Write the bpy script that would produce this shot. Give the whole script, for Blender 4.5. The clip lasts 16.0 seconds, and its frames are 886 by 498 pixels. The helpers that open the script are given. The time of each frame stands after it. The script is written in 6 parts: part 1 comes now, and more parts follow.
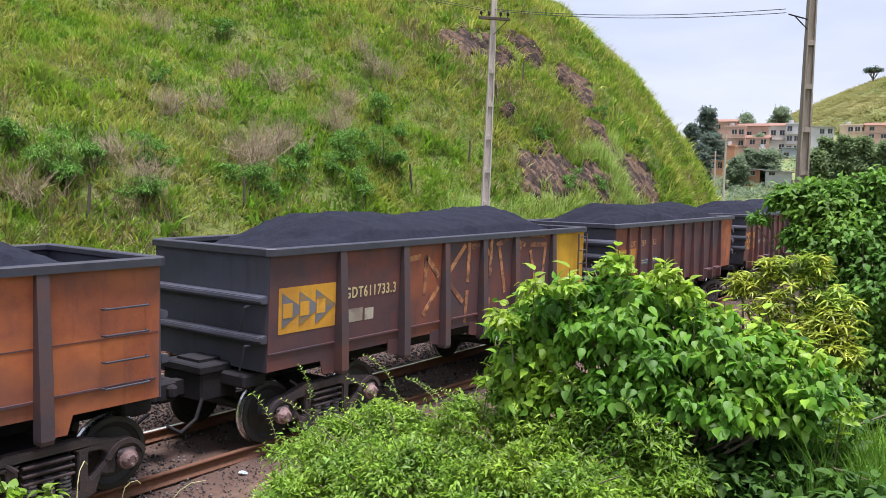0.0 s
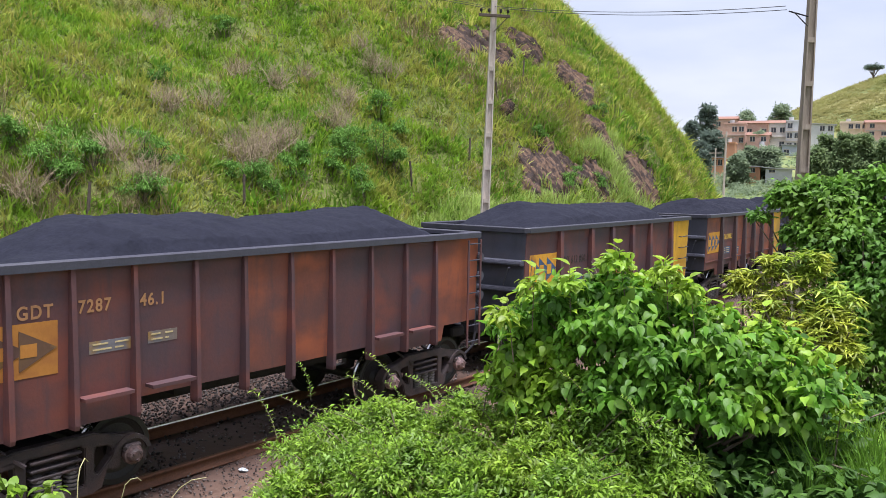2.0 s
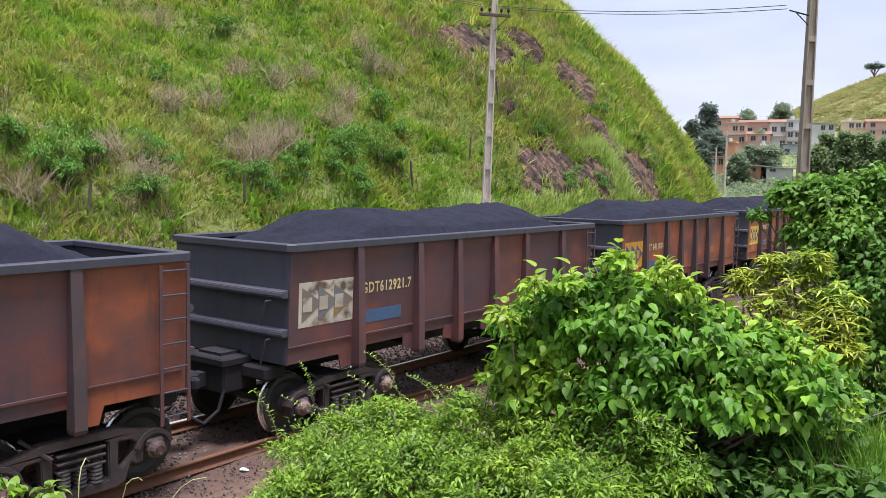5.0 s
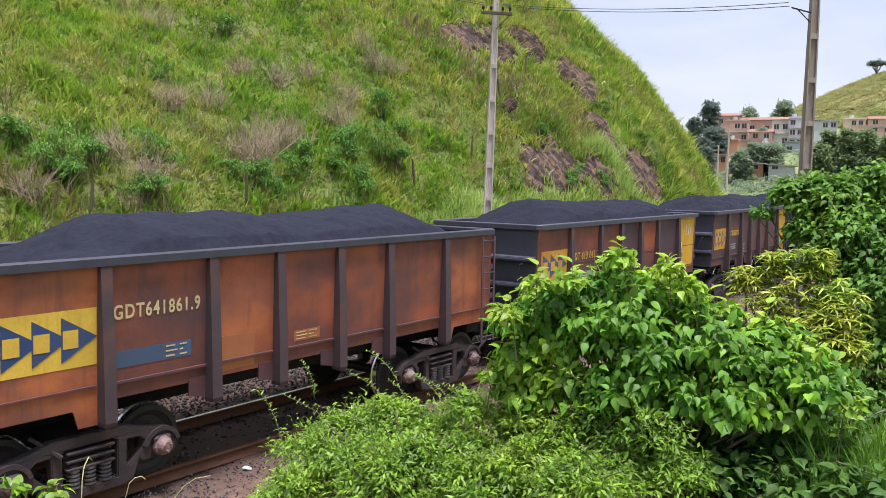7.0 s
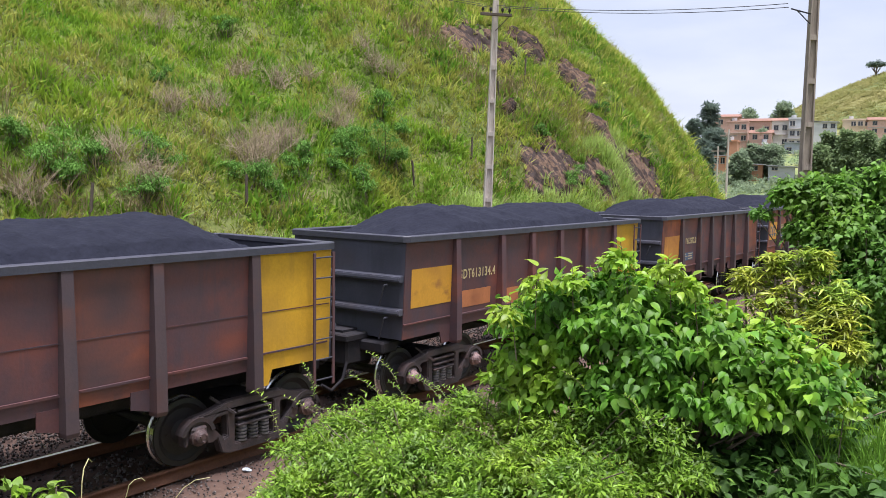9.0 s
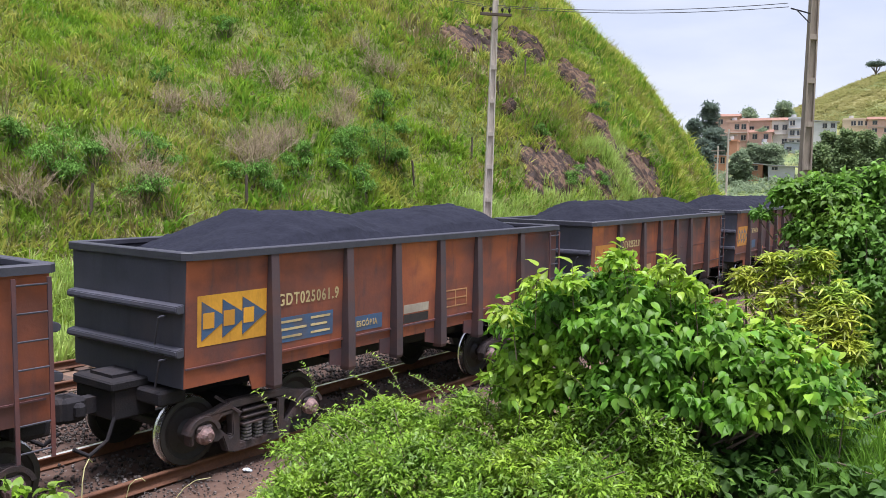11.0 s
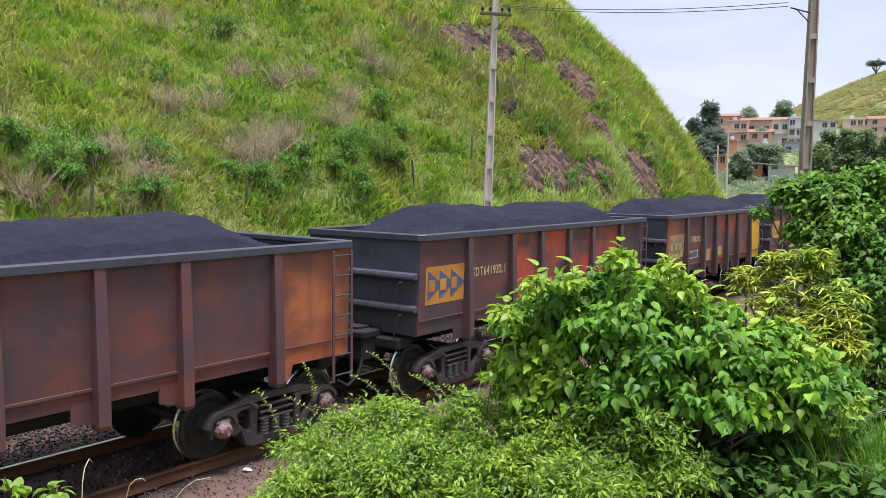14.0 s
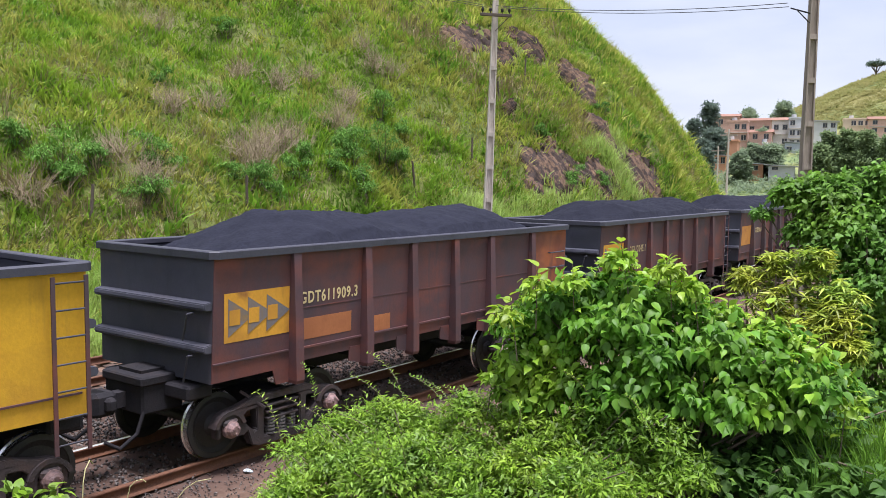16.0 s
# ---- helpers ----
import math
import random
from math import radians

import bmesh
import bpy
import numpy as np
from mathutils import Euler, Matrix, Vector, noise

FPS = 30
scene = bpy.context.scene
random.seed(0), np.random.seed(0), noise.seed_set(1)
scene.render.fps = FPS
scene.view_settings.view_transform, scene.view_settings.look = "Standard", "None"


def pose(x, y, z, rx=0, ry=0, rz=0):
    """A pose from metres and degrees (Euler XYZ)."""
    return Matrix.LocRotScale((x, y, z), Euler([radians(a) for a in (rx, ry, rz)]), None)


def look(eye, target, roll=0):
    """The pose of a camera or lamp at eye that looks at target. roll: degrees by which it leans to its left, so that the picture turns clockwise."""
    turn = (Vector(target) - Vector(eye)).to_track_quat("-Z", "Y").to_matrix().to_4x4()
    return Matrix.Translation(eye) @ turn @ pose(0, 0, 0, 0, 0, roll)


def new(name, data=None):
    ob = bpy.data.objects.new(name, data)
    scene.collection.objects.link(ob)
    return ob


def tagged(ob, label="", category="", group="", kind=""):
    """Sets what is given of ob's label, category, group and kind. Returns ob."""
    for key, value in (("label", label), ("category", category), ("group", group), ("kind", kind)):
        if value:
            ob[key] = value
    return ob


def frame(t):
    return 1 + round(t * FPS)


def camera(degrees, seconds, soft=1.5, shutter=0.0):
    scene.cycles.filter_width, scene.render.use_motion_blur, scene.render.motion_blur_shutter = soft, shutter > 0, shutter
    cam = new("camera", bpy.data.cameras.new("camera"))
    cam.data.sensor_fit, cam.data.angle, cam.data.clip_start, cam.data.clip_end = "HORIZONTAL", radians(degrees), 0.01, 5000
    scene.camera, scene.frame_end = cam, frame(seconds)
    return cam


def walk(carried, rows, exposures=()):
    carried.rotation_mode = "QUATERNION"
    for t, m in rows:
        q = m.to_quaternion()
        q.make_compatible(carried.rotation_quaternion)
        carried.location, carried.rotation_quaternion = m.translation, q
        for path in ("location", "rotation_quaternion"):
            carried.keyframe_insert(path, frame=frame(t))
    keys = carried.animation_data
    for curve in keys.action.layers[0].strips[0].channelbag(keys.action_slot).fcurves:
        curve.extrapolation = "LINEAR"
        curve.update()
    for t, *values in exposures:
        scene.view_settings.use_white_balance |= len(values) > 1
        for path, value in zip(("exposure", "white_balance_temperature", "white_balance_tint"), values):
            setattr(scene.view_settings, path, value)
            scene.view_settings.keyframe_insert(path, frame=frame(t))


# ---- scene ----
from mathutils import geometry

# ---- camera ----
cam = camera(55.18, 16.0, soft=0.85)
EYE = (-5.607, -8.547, 3.736)


def aim(dx, dy, roll):
    """A pose of the standing camera: small turns off the main direction (thousandths of a radian) and the lean in degrees."""
    a = radians(90 - 52.802) + dx / 1000
    p = radians(-4.794) + dy / 1000
    d = Vector((math.cos(a) * math.cos(p), math.sin(a) * math.cos(p), math.sin(p)))
    return look(EYE, Vector(EYE) + d, roll)


walk(cam, [(t, aim(a / 1.5, b / 1.5, 1.038 + r)) for t, a, b, r in (
    (0, 0, 5.5, 0), (0.5, 0, 5.5, 0), (1, 0, 4, 0), (1.5, 0, 3, 0), (2, 0, 0.7, 0), (2.5, 0, -0.6, 0), (3, 0, -0.5, 0), (3.5, 0, 0, 0),
    (4, 0, 1, 0), (6.5, 4.2, -3, -0.2), (7, 4.8, -3, -0.2), (7.5, 4.8, -2, -0.2), (8, 4.5, -2, -0.22), (8.5, 4.2, -1.2, -0.22),
    (9, 4.5, -0.7, -0.25), (11.5, 4.6, -0.3, -0.32), (12, 4.5, 1, -0.33), (12.5, 4.8, 1.2, -0.35), (13, 4.6, 0.7, -0.35),
    (13.5, 4.8, -0.7, -0.35), (14, 4.6, -1.3, -0.35), (14.5, 4.2, -1.8, -0.36), (15, 4.8, -1, -0.38), (15.5, 4.9, -0.5, -0.4), (16, 5.3, 0.2, -0.42))],
    exposures=[(0, 0.74, 5900, 17), (16, 0.74, 5900, 17)])

# ---- light ----
world = bpy.data.worlds.new("sky")
scene.world = world
world.use_nodes = True
wn = world.node_tree
wn.nodes.clear()
w_out = wn.nodes.new("ShaderNodeOutputWorld")
w_bg = wn.nodes.new("ShaderNodeBackground")
w_sky = wn.nodes.new("ShaderNodeTexSky")
w_sky.sky_type = "NISHITA"
w_sky.sun_disc = False
SUN_EL, SUN_AZ = radians(79), radians(250)
w_sky.sun_elevation, w_sky.sun_rotation = SUN_EL, radians(90) - SUN_AZ
w_sky.air_density, w_sky.dust_density = 1.0, 3.0
w_tc = wn.nodes.new("ShaderNodeTexCoord")
w_map = wn.nodes.new("ShaderNodeMapping")
w_map.inputs["Scale"].default_value = (1.6, 1.6, 6.0)
w_noise = wn.nodes.new("ShaderNodeTexNoise")
w_noise.inputs["Scale"].default_value, w_noise.inputs["Detail"].default_value = 1.7, 7
w_ramp = wn.nodes.new("ShaderNodeValToRGB")
w_ramp.color_ramp.elements[0].position, w_ramp.color_ramp.elements[1].position = 0.36, 0.58
w_ramp.color_ramp.elements[0].color, w_ramp.color_ramp.elements[1].color = (0.68, 0.68, 0.68, 1), (1.0, 1.0, 1.0, 1)
w_mix = wn.nodes.new("ShaderNodeMixRGB")
w_mix.inputs[2].default_value = (6.0, 6.2, 6.6, 1)
w_bg.inputs["Strength"].default_value = 0.09
wn.links.new(w_tc.outputs["Generated"], w_map.inputs["Vector"])
wn.links.new(w_map.outputs[0], w_noise.inputs["Vector"])
wn.links.new(w_noise.outputs["Fac"], w_ramp.inputs[0])
wn.links.new(w_ramp.outputs[0], w_mix.inputs[0])
wn.links.new(w_sky.outputs[0], w_mix.inputs[1])
wn.links.new(w_mix.outputs[0], w_bg.inputs["Color"])
wn.links.new(w_bg.outputs[0], w_out.inputs["Surface"])
sun = new("sun", bpy.data.lights.new("sun", "SUN"))
sun.data.energy, sun.data.angle, sun.data.color = 4.4, radians(18), (1.0, 0.965, 0.91)
sun.matrix_world = look((0, 0, 60), (-60 * math.cos(SUN_AZ) / math.tan(SUN_EL), -60 * math.sin(SUN_AZ) / math.tan(SUN_EL), 0))


# ---- materials ----
def mat(name, stops, scale=6.0, rough=0.8, bump=0.3, bump_scale=40.0, metal=0.0, stretch=(1, 1, 1), vary=0.15, island=False,
        spread=(0.3, 0.7), translucent=0.0, coords="Object", fine=0.25, shift=True, gloss=0.5):
    """A node material: colours along a noise of that scale, a finer grain over it, relief, and a change from piece to piece."""
    m = bpy.data.materials.new(name)
    m.use_nodes = True
    nt = m.node_tree
    b = nt.nodes["Principled BSDF"]
    L = nt.links.new
    tc = nt.nodes.new("ShaderNodeTexCoord")
    mp = nt.nodes.new("ShaderNodeMapping")
    mp.inputs["Scale"].default_value = stretch
    L(tc.outputs[coords], mp.inputs["Vector"])
    info = nt.nodes.new("ShaderNodeObjectInfo")
    n1 = nt.nodes.new("ShaderNodeTexNoise")
    n1.noise_dimensions = "4D"
    n1.inputs["Scale"].default_value, n1.inputs["Detail"].default_value, n1.inputs["Roughness"].default_value = scale, 8, 0.62
    L(mp.outputs[0], n1.inputs["Vector"])
    if shift:
        mul = nt.nodes.new("ShaderNodeMath")
        mul.operation = "MULTIPLY"
        mul.inputs[1].default_value = 37.0
        L(info.outputs["Random"], mul.inputs[0])
        L(mul.outputs[0], n1.inputs["W"])
    rmp = nt.nodes.new("ShaderNodeValToRGB")
    els = rmp.color_ramp.elements
    for i, c in enumerate(stops):
        pos = spread[0] + (spread[1] - spread[0]) * i / max(1, len(stops) - 1)
        e = els[i] if i < 2 else els.new(pos)
        e.position, e.color = pos, (*c, 1)
    L(n1.outputs["Fac"], rmp.inputs[0])
    n2 = nt.nodes.new("ShaderNodeTexNoise")
    n2.inputs["Scale"].default_value, n2.inputs["Detail"].default_value = bump_scale, 6
    L(mp.outputs[0], n2.inputs["Vector"])
    rng = nt.nodes.new("ShaderNodeMapRange")
    rng.inputs["To Min"].default_value, rng.inputs["To Max"].default_value = 1 - fine, 1 + fine
    L(n2.outputs["Fac"], rng.inputs["Value"])
    rnd = nt.nodes.new("ShaderNodeMapRange")
    rnd.inputs["To Min"].default_value, rnd.inputs["To Max"].default_value = 1 - vary, 1 + vary
    if island:
        geo = nt.nodes.new("ShaderNodeNewGeometry")
        L(geo.outputs["Random Per Island"], rnd.inputs["Value"])
    else:
        L(info.outputs["Random"], rnd.inputs["Value"])
    pr = nt.nodes.new("ShaderNodeMath")
    pr.operation = "MULTIPLY"
    L(rng.outputs[0], pr.inputs[0])
    L(rnd.outputs[0], pr.inputs[1])
    sc = nt.nodes.new("ShaderNodeVectorMath")
    sc.operation = "SCALE"
    L(rmp.outputs[0], sc.inputs[0])
    L(pr.outputs[0], sc.inputs["Scale"])
    L(sc.outputs[0], b.inputs["Base Color"])
    b.inputs["Roughness"].default_value, b.inputs["Metallic"].default_value = rough, metal
    b.inputs["Specular IOR Level"].default_value = gloss
    if bump:
        bp = nt.nodes.new("ShaderNodeBump")
        bp.inputs["Strength"].default_value, bp.inputs["Distance"].default_value = bump, 0.02
        L(n2.outputs["Fac"], bp.inputs["Height"])
        L(bp.outputs[0], b.inputs["Normal"])
    if translucent:
        tr = nt.nodes.new("ShaderNodeBsdfTranslucent")
        L(sc.outputs[0], tr.inputs["Color"])
        mx = nt.nodes.new("ShaderNodeMixShader")
        mx.inputs[0].default_value = translucent
        L(b.outputs[0], mx.inputs[1])
        L(tr.outputs[0], mx.inputs[2])
        L(mx.outputs[0], nt.nodes["Material Output"].inputs["Surface"])
    return m


def two_tone(name, base, other, top, scale=1.3, cut=(0.45, 0.6), streak=1.0, rough=0.75):
    """Sheet steel: worn paint over rust, streaked downwards, under a veil of dark dust."""
    m = mat(name, base, scale=scale, rough=rough, bump=0.12, bump_scale=30, stretch=(1, 1, 0.85), vary=0.12, spread=(0.32, 0.68), fine=0.14)
    nt = m.node_tree
    b = nt.nodes["Principled BSDF"]
    L = nt.links.new
    old = b.inputs["Base Color"].links[0].from_socket
    tc = nt.nodes.new("ShaderNodeTexCoord")
    info = nt.nodes.new("ShaderNodeObjectInfo")
    add = nt.nodes.new("ShaderNodeVectorMath")
    add.operation = "MULTIPLY_ADD"
    comb = nt.nodes.new("ShaderNodeCombineXYZ")
    L(info.outputs["Random"], comb.inputs[0])
    L(info.outputs["Random"], comb.inputs[2])
    add.inputs[1].default_value = (90, 90, 90)
    L(comb.outputs[0], add.inputs[0])
    L(tc.outputs["Object"], add.inputs[2])
    for col, sc, c, st, rg in ((other, scale * 0.85, cut, (1, 1, 1.5), 0.5), (top, 0.95 * streak, (0.46, 0.76), (0.7, 0.7, 1.1), 0.42), (top, 2.6 * streak, (0.54, 0.85), (2.2, 2.2, 0.35), 0.6)):
        mp = nt.nodes.new("ShaderNodeMapping")
        mp.inputs["Scale"].default_value = st
        L(add.outputs[0], mp.inputs["Vector"])
        n = nt.nodes.new("ShaderNodeTexNoise")
        n.inputs["Scale"].default_value, n.inputs["Detail"].default_value, n.inputs["Roughness"].default_value = sc, 7, rg
        L(mp.outputs[0], n.inputs["Vector"])
        r = nt.nodes.new("ShaderNodeMapRange")
        r.inputs["From Min"].default_value, r.inputs["From Max"].default_value = c
        L(n.outputs["Fac"], r.inputs["Value"])
        mx = nt.nodes.new("ShaderNodeMixRGB")
        mx.inputs[2].default_value = (*col, 1)
        L(r.outputs[0], mx.inputs[0])
        L(old, mx.inputs[1])
        old = mx.outputs[0]
    L(old, b.inputs["Base Color"])
    return m


DUST = (0.064, 0.04, 0.046)
STEEL = {
    "b": two_tone("brown_steel", [(0.062, 0.036, 0.044), (0.106, 0.042, 0.042), (0.07, 0.043, 0.056)], (0.18, 0.052, 0.036), (0.056, 0.039, 0.05), cut=(0.49, 0.7)),
    "r": two_tone("rust_steel", [(0.105, 0.038, 0.031), (0.18, 0.055, 0.034), (0.115, 0.047, 0.043)], (0.32, 0.085, 0.034), DUST, cut=(0.44, 0.66)),
    "o": two_tone("orange_steel", [(0.22, 0.063, 0.032), (0.33, 0.09, 0.036), (0.18, 0.056, 0.037)], (0.46, 0.135, 0.042), (0.1, 0.05, 0.048), cut=(0.48, 0.64)),
    "e": two_tone("red_steel", [(0.3, 0.045, 0.028), (0.4, 0.06, 0.032), (0.2, 0.045, 0.032)], (0.1, 0.045, 0.038), DUST, cut=(0.48, 0.62)),
    "f": two_tone("part_red_steel", [(0.085, 0.045, 0.045), (0.12, 0.05, 0.045), (0.09, 0.045, 0.05)], (0.36, 0.06, 0.032), DUST, cut=(0.47, 0.63)),
    "y": two_tone("yellow_steel", [(0.6, 0.32, 0.012), (0.68, 0.37, 0.014), (0.54, 0.27, 0.016)], (0.36, 0.15, 0.02), (0.34, 0.19, 0.03), cut=(0.66, 0.85), streak=0.8),
    "d": two_tone("dusty_steel", [(0.042, 0.043, 0.062), (0.06, 0.06, 0.082), (0.05, 0.05, 0.071)], (0.064, 0.055, 0.066), (0.033, 0.033, 0.047), cut=(0.5, 0.7)),
}
M_RIM = mat("rim_steel", [(0.026, 0.026, 0.038), (0.044, 0.043, 0.06), (0.034, 0.033, 0.047)], 3, 0.55, 0.1)
M_RIB = two_tone("rib_steel", [(0.047, 0.035, 0.042), (0.068, 0.042, 0.045), (0.053, 0.039, 0.048)], (0.11, 0.046, 0.036), DUST, cut=(0.5, 0.68))
M_DARK = mat("oily_steel", [(0.013, 0.012, 0.015), (0.022, 0.02, 0.024), (0.03, 0.023, 0.023)], 4, 0.85, 0.25, gloss=0.25)
M_TREAD = mat("polished_tread", [(0.6, 0.6, 0.6), (0.75, 0.75, 0.74)], 9, 0.22, 0.05, metal=0.9)
M_WHEEL = mat("wheel_steel", [(0.013, 0.012, 0.013), (0.024, 0.02, 0.019)], 5, 0.6, 0.2)
M_FRAME = mat("bogie_casting", [(0.024, 0.019, 0.021), (0.042, 0.03, 0.031), (0.068, 0.038, 0.033)], 5, 0.75, 0.35)
M_SPRING = mat("spring_steel", [(0.07, 0.065, 0.068), (0.13, 0.115, 0.115)], 8, 0.6, 0.2)
M_CAP = mat("bearing_cap", [(0.06, 0.042, 0.042), (0.15, 0.095, 0.09), (0.22, 0.13, 0.115)], 20, 0.6, 0.3, vary=0.6)
M_COAL = mat("ore_fines", [(0.0085, 0.0092, 0.0165), (0.0165, 0.0175, 0.028), (0.012, 0.013, 0.021)], 2.2, 0.9, 1.0, 14, vary=0.1, spread=(0.25, 0.75), fine=0.35, gloss=0.15)


def paint(name, c, wear=(0.1, 0.055, 0.04), cut=(0.56, 0.66)):
    return two_tone(name, [tuple(v * 0.85 for v in c), c, tuple(v * 0.93 for v in c)], wear, tuple(0.5 * w + 0.4 * v for w, v in zip(wear, c)), scale=2.6, cut=cut, streak=1.6)


P = {
    "yel": paint("yellow_paint", (0.66, 0.32, 0.025), (0.3, 0.12, 0.03), (0.6, 0.75)),
    "lem": paint("fresh_yellow_paint", (0.72, 0.46, 0.05), (0.4, 0.2, 0.04), (0.72, 0.9)),
    "nav": paint("deep_blue_paint", (0.03, 0.06, 0.17), (0.1, 0.08, 0.08), (0.68, 0.85)),
    "ora": paint("faded_orange_paint", (0.52, 0.22, 0.035), (0.3, 0.1, 0.03), (0.55, 0.75)),
    "whi": paint("white_paint", (0.5, 0.44, 0.36), (0.12, 0.07, 0.05)),
    "blu": paint("blue_paint", (0.05, 0.1, 0.2), (0.1, 0.08, 0.08), (0.52, 0.72)),
    "gry": paint("worn_grey_paint", (0.16, 0.15, 0.17), (0.3, 0.17, 0.04)),
    "brn": paint("worn_brown_paint", (0.1, 0.05, 0.04), (0.3, 0.17, 0.04)),
    "let": paint("pale_lettering", (0.6, 0.47, 0.24), (0.14, 0.07, 0.04), (0.7, 0.85)),
    "otl": paint("orange_lettering", (0.5, 0.25, 0.11), (0.16, 0.07, 0.04), (0.7, 0.85)),
    "ylt": paint("yellow_lettering", (0.66, 0.42, 0.06), (0.2, 0.1, 0.04), (0.7, 0.85)),
    "dlt": paint("black_lettering", (0.03, 0.025, 0.025), (0.1, 0.05, 0.04), (0.6, 0.72)),
    "chk": paint("white_spray", (0.72, 0.68, 0.6), (0.5, 0.35, 0.1), (0.7, 0.85)),
    "gra": two_tone("chalky_graffiti", [(0.34, 0.12, 0.045), (0.5, 0.22, 0.09), (0.26, 0.085, 0.04)], (0.11, 0.05, 0.042), (0.22, 0.08, 0.042), scale=5.0, cut=(0.46, 0.6), streak=2.5),
    "pat": paint("primer_patch", (0.4, 0.14, 0.05), (0.3, 0.1, 0.04), (0.55, 0.75)),
    "tan": paint("tan_patch", (0.42, 0.3, 0.12), (0.3, 0.14, 0.05), (0.55, 0.7)),
}
M_RAIL = mat("rusty_rail", [(0.085, 0.036, 0.02), (0.14, 0.057, 0.028), (0.1, 0.045, 0.026)], 8, 0.8, 0.3)
M_RAILTOP = mat("worn_rail_head", [(0.6, 0.59, 0.57), (0.75, 0.73, 0.7)], 9, 0.3, 0.05, metal=0.7)
M_SLEEPER = mat("dusty_sleeper", [(0.04, 0.026, 0.02), (0.08, 0.048, 0.035), (0.06, 0.042, 0.034)], 5, 0.9, 0.5)
M_STONE = mat("ballast_stone", [(0.042, 0.036, 0.034), (0.115, 0.098, 0.09), (0.065, 0.047, 0.04), (0.17, 0.15, 0.135)], 1.6, 0.9, 0.4, vary=0.7, island=True)
M_GRASS = mat("grass", [(0.085, 0.16, 0.019), (0.155, 0.275, 0.023), (0.25, 0.375, 0.03), (0.36, 0.35, 0.08), (0.17, 0.295, 0.025), (0.3, 0.295, 0.095)], 0.26, 0.7, 0, 1.6, gloss=0.25, vary=0.3, island=True, translucent=0.38, shift=False, spread=(0.34, 0.66), fine=0.45)
M_WEED = mat("weed_leaves", [(0.09, 0.2, 0.024), (0.165, 0.31, 0.03), (0.27, 0.41, 0.035)], 0.5, 0.6, 0, 3, gloss=0.25, vary=0.35, island=True, translucent=0.4, shift=False)
M_CANE = mat("cane_grass", [(0.23, 0.34, 0.045), (0.35, 0.43, 0.06), (0.45, 0.43, 0.11), (0.26, 0.37, 0.05)], 0.4, 0.65, 0, 8, gloss=0.25, vary=0.3, island=True, translucent=0.38, shift=False)
M_TALL = mat("tall_grass", [(0.31, 0.46, 0.09), (0.44, 0.55, 0.15), (0.29, 0.45, 0.085)], 0.4, 0.6, 0, 8, vary=0.35, island=True, translucent=0.38, shift=False)
M_DRY = mat("dry_stalks", [(0.22, 0.175, 0.1), (0.34, 0.27, 0.15), (0.19, 0.15, 0.1)], 1.5, 0.85, 0, vary=0.3, island=True)
M_TWIG = mat("dead_twigs", [(0.23, 0.175, 0.11), (0.36, 0.28, 0.18)], 1.5, 0.85, 0, vary=0.3, island=True)
M_LEAF_BIG = mat("broad_leaf", [(0.1, 0.245, 0.024), (0.165, 0.34, 0.03), (0.28, 0.45, 0.032)], 2.2, 0.55, 0.05, 60, gloss=0.35, vary=0.35, translucent=0.55, coords="Object", fine=0.12)
M_LEAF_BIGS = mat("broad_leaves", [(0.075, 0.205, 0.026), (0.15, 0.32, 0.03), (0.33, 0.47, 0.036)], 1.9, 0.5, 0, 60, gloss=0.4, vary=0.45, island=True, translucent=0.5, fine=0.1)
M_LEAF_TIP = mat("young_leaf", [(0.27, 0.43, 0.03), (0.4, 0.54, 0.045)], 2, 0.42, 0, 60, vary=0.3, translucent=0.45)
M_LEAF_TIPS = mat("young_leaves", [(0.19, 0.36, 0.03), (0.27, 0.43, 0.035), (0.36, 0.46, 0.045)], 2, 0.45, 0, 60, vary=0.35, island=True, translucent=0.45)
M_LEAF_FINE = mat("fine_leaves", [(0.1, 0.21, 0.022), (0.215, 0.35, 0.03), (0.34, 0.46, 0.044)], 2.2, 0.5, 0, vary=0.55, island=True, translucent=0.45)
M_LEAF_SHRUB = mat("shrub_leaves", [(0.08, 0.19, 0.03), (0.14, 0.275, 0.036), (0.23, 0.36, 0.04)], 1.2, 0.55, 0, gloss=0.35, vary=0.5, island=True, translucent=0.45)
# the shade under the near bushes is put into this darker leaf green
M_LEAF_UNDER = mat("shade_tinted_leaves", [(0.035, 0.095, 0.018), (0.065, 0.145, 0.022), (0.1, 0.19, 0.028)], 1.6, 0.6, 0, gloss=0.3, vary=0.4, island=True, translucent=0.35)
M_LEAF_LANCE = mat("lance_leaves", [(0.09, 0.2, 0.025), (0.28, 0.38, 0.034), (0.4, 0.43, 0.045), (0.07, 0.17, 0.025)], 2.2, 0.45, 0, vary=0.5, island=True, translucent=0.3)
# haze of the distance is put into these three leaf colours as paler grey-green
M_LEAF_FAR = mat("haze_tinted_leaves", [(0.22, 0.28, 0.18), (0.25, 0.315, 0.195), (0.29, 0.35, 0.21)], 0.4, 0.9, 0, gloss=0.1, vary=0.12, island=True, translucent=0.5)
M_LEAF_FARD = mat("haze_tinted_dark_leaves", [(0.125, 0.165, 0.135), (0.15, 0.195, 0.155), (0.18, 0.225, 0.165)], 0.4, 0.9, 0, gloss=0.1, vary=0.15, island=True, translucent=0.45)
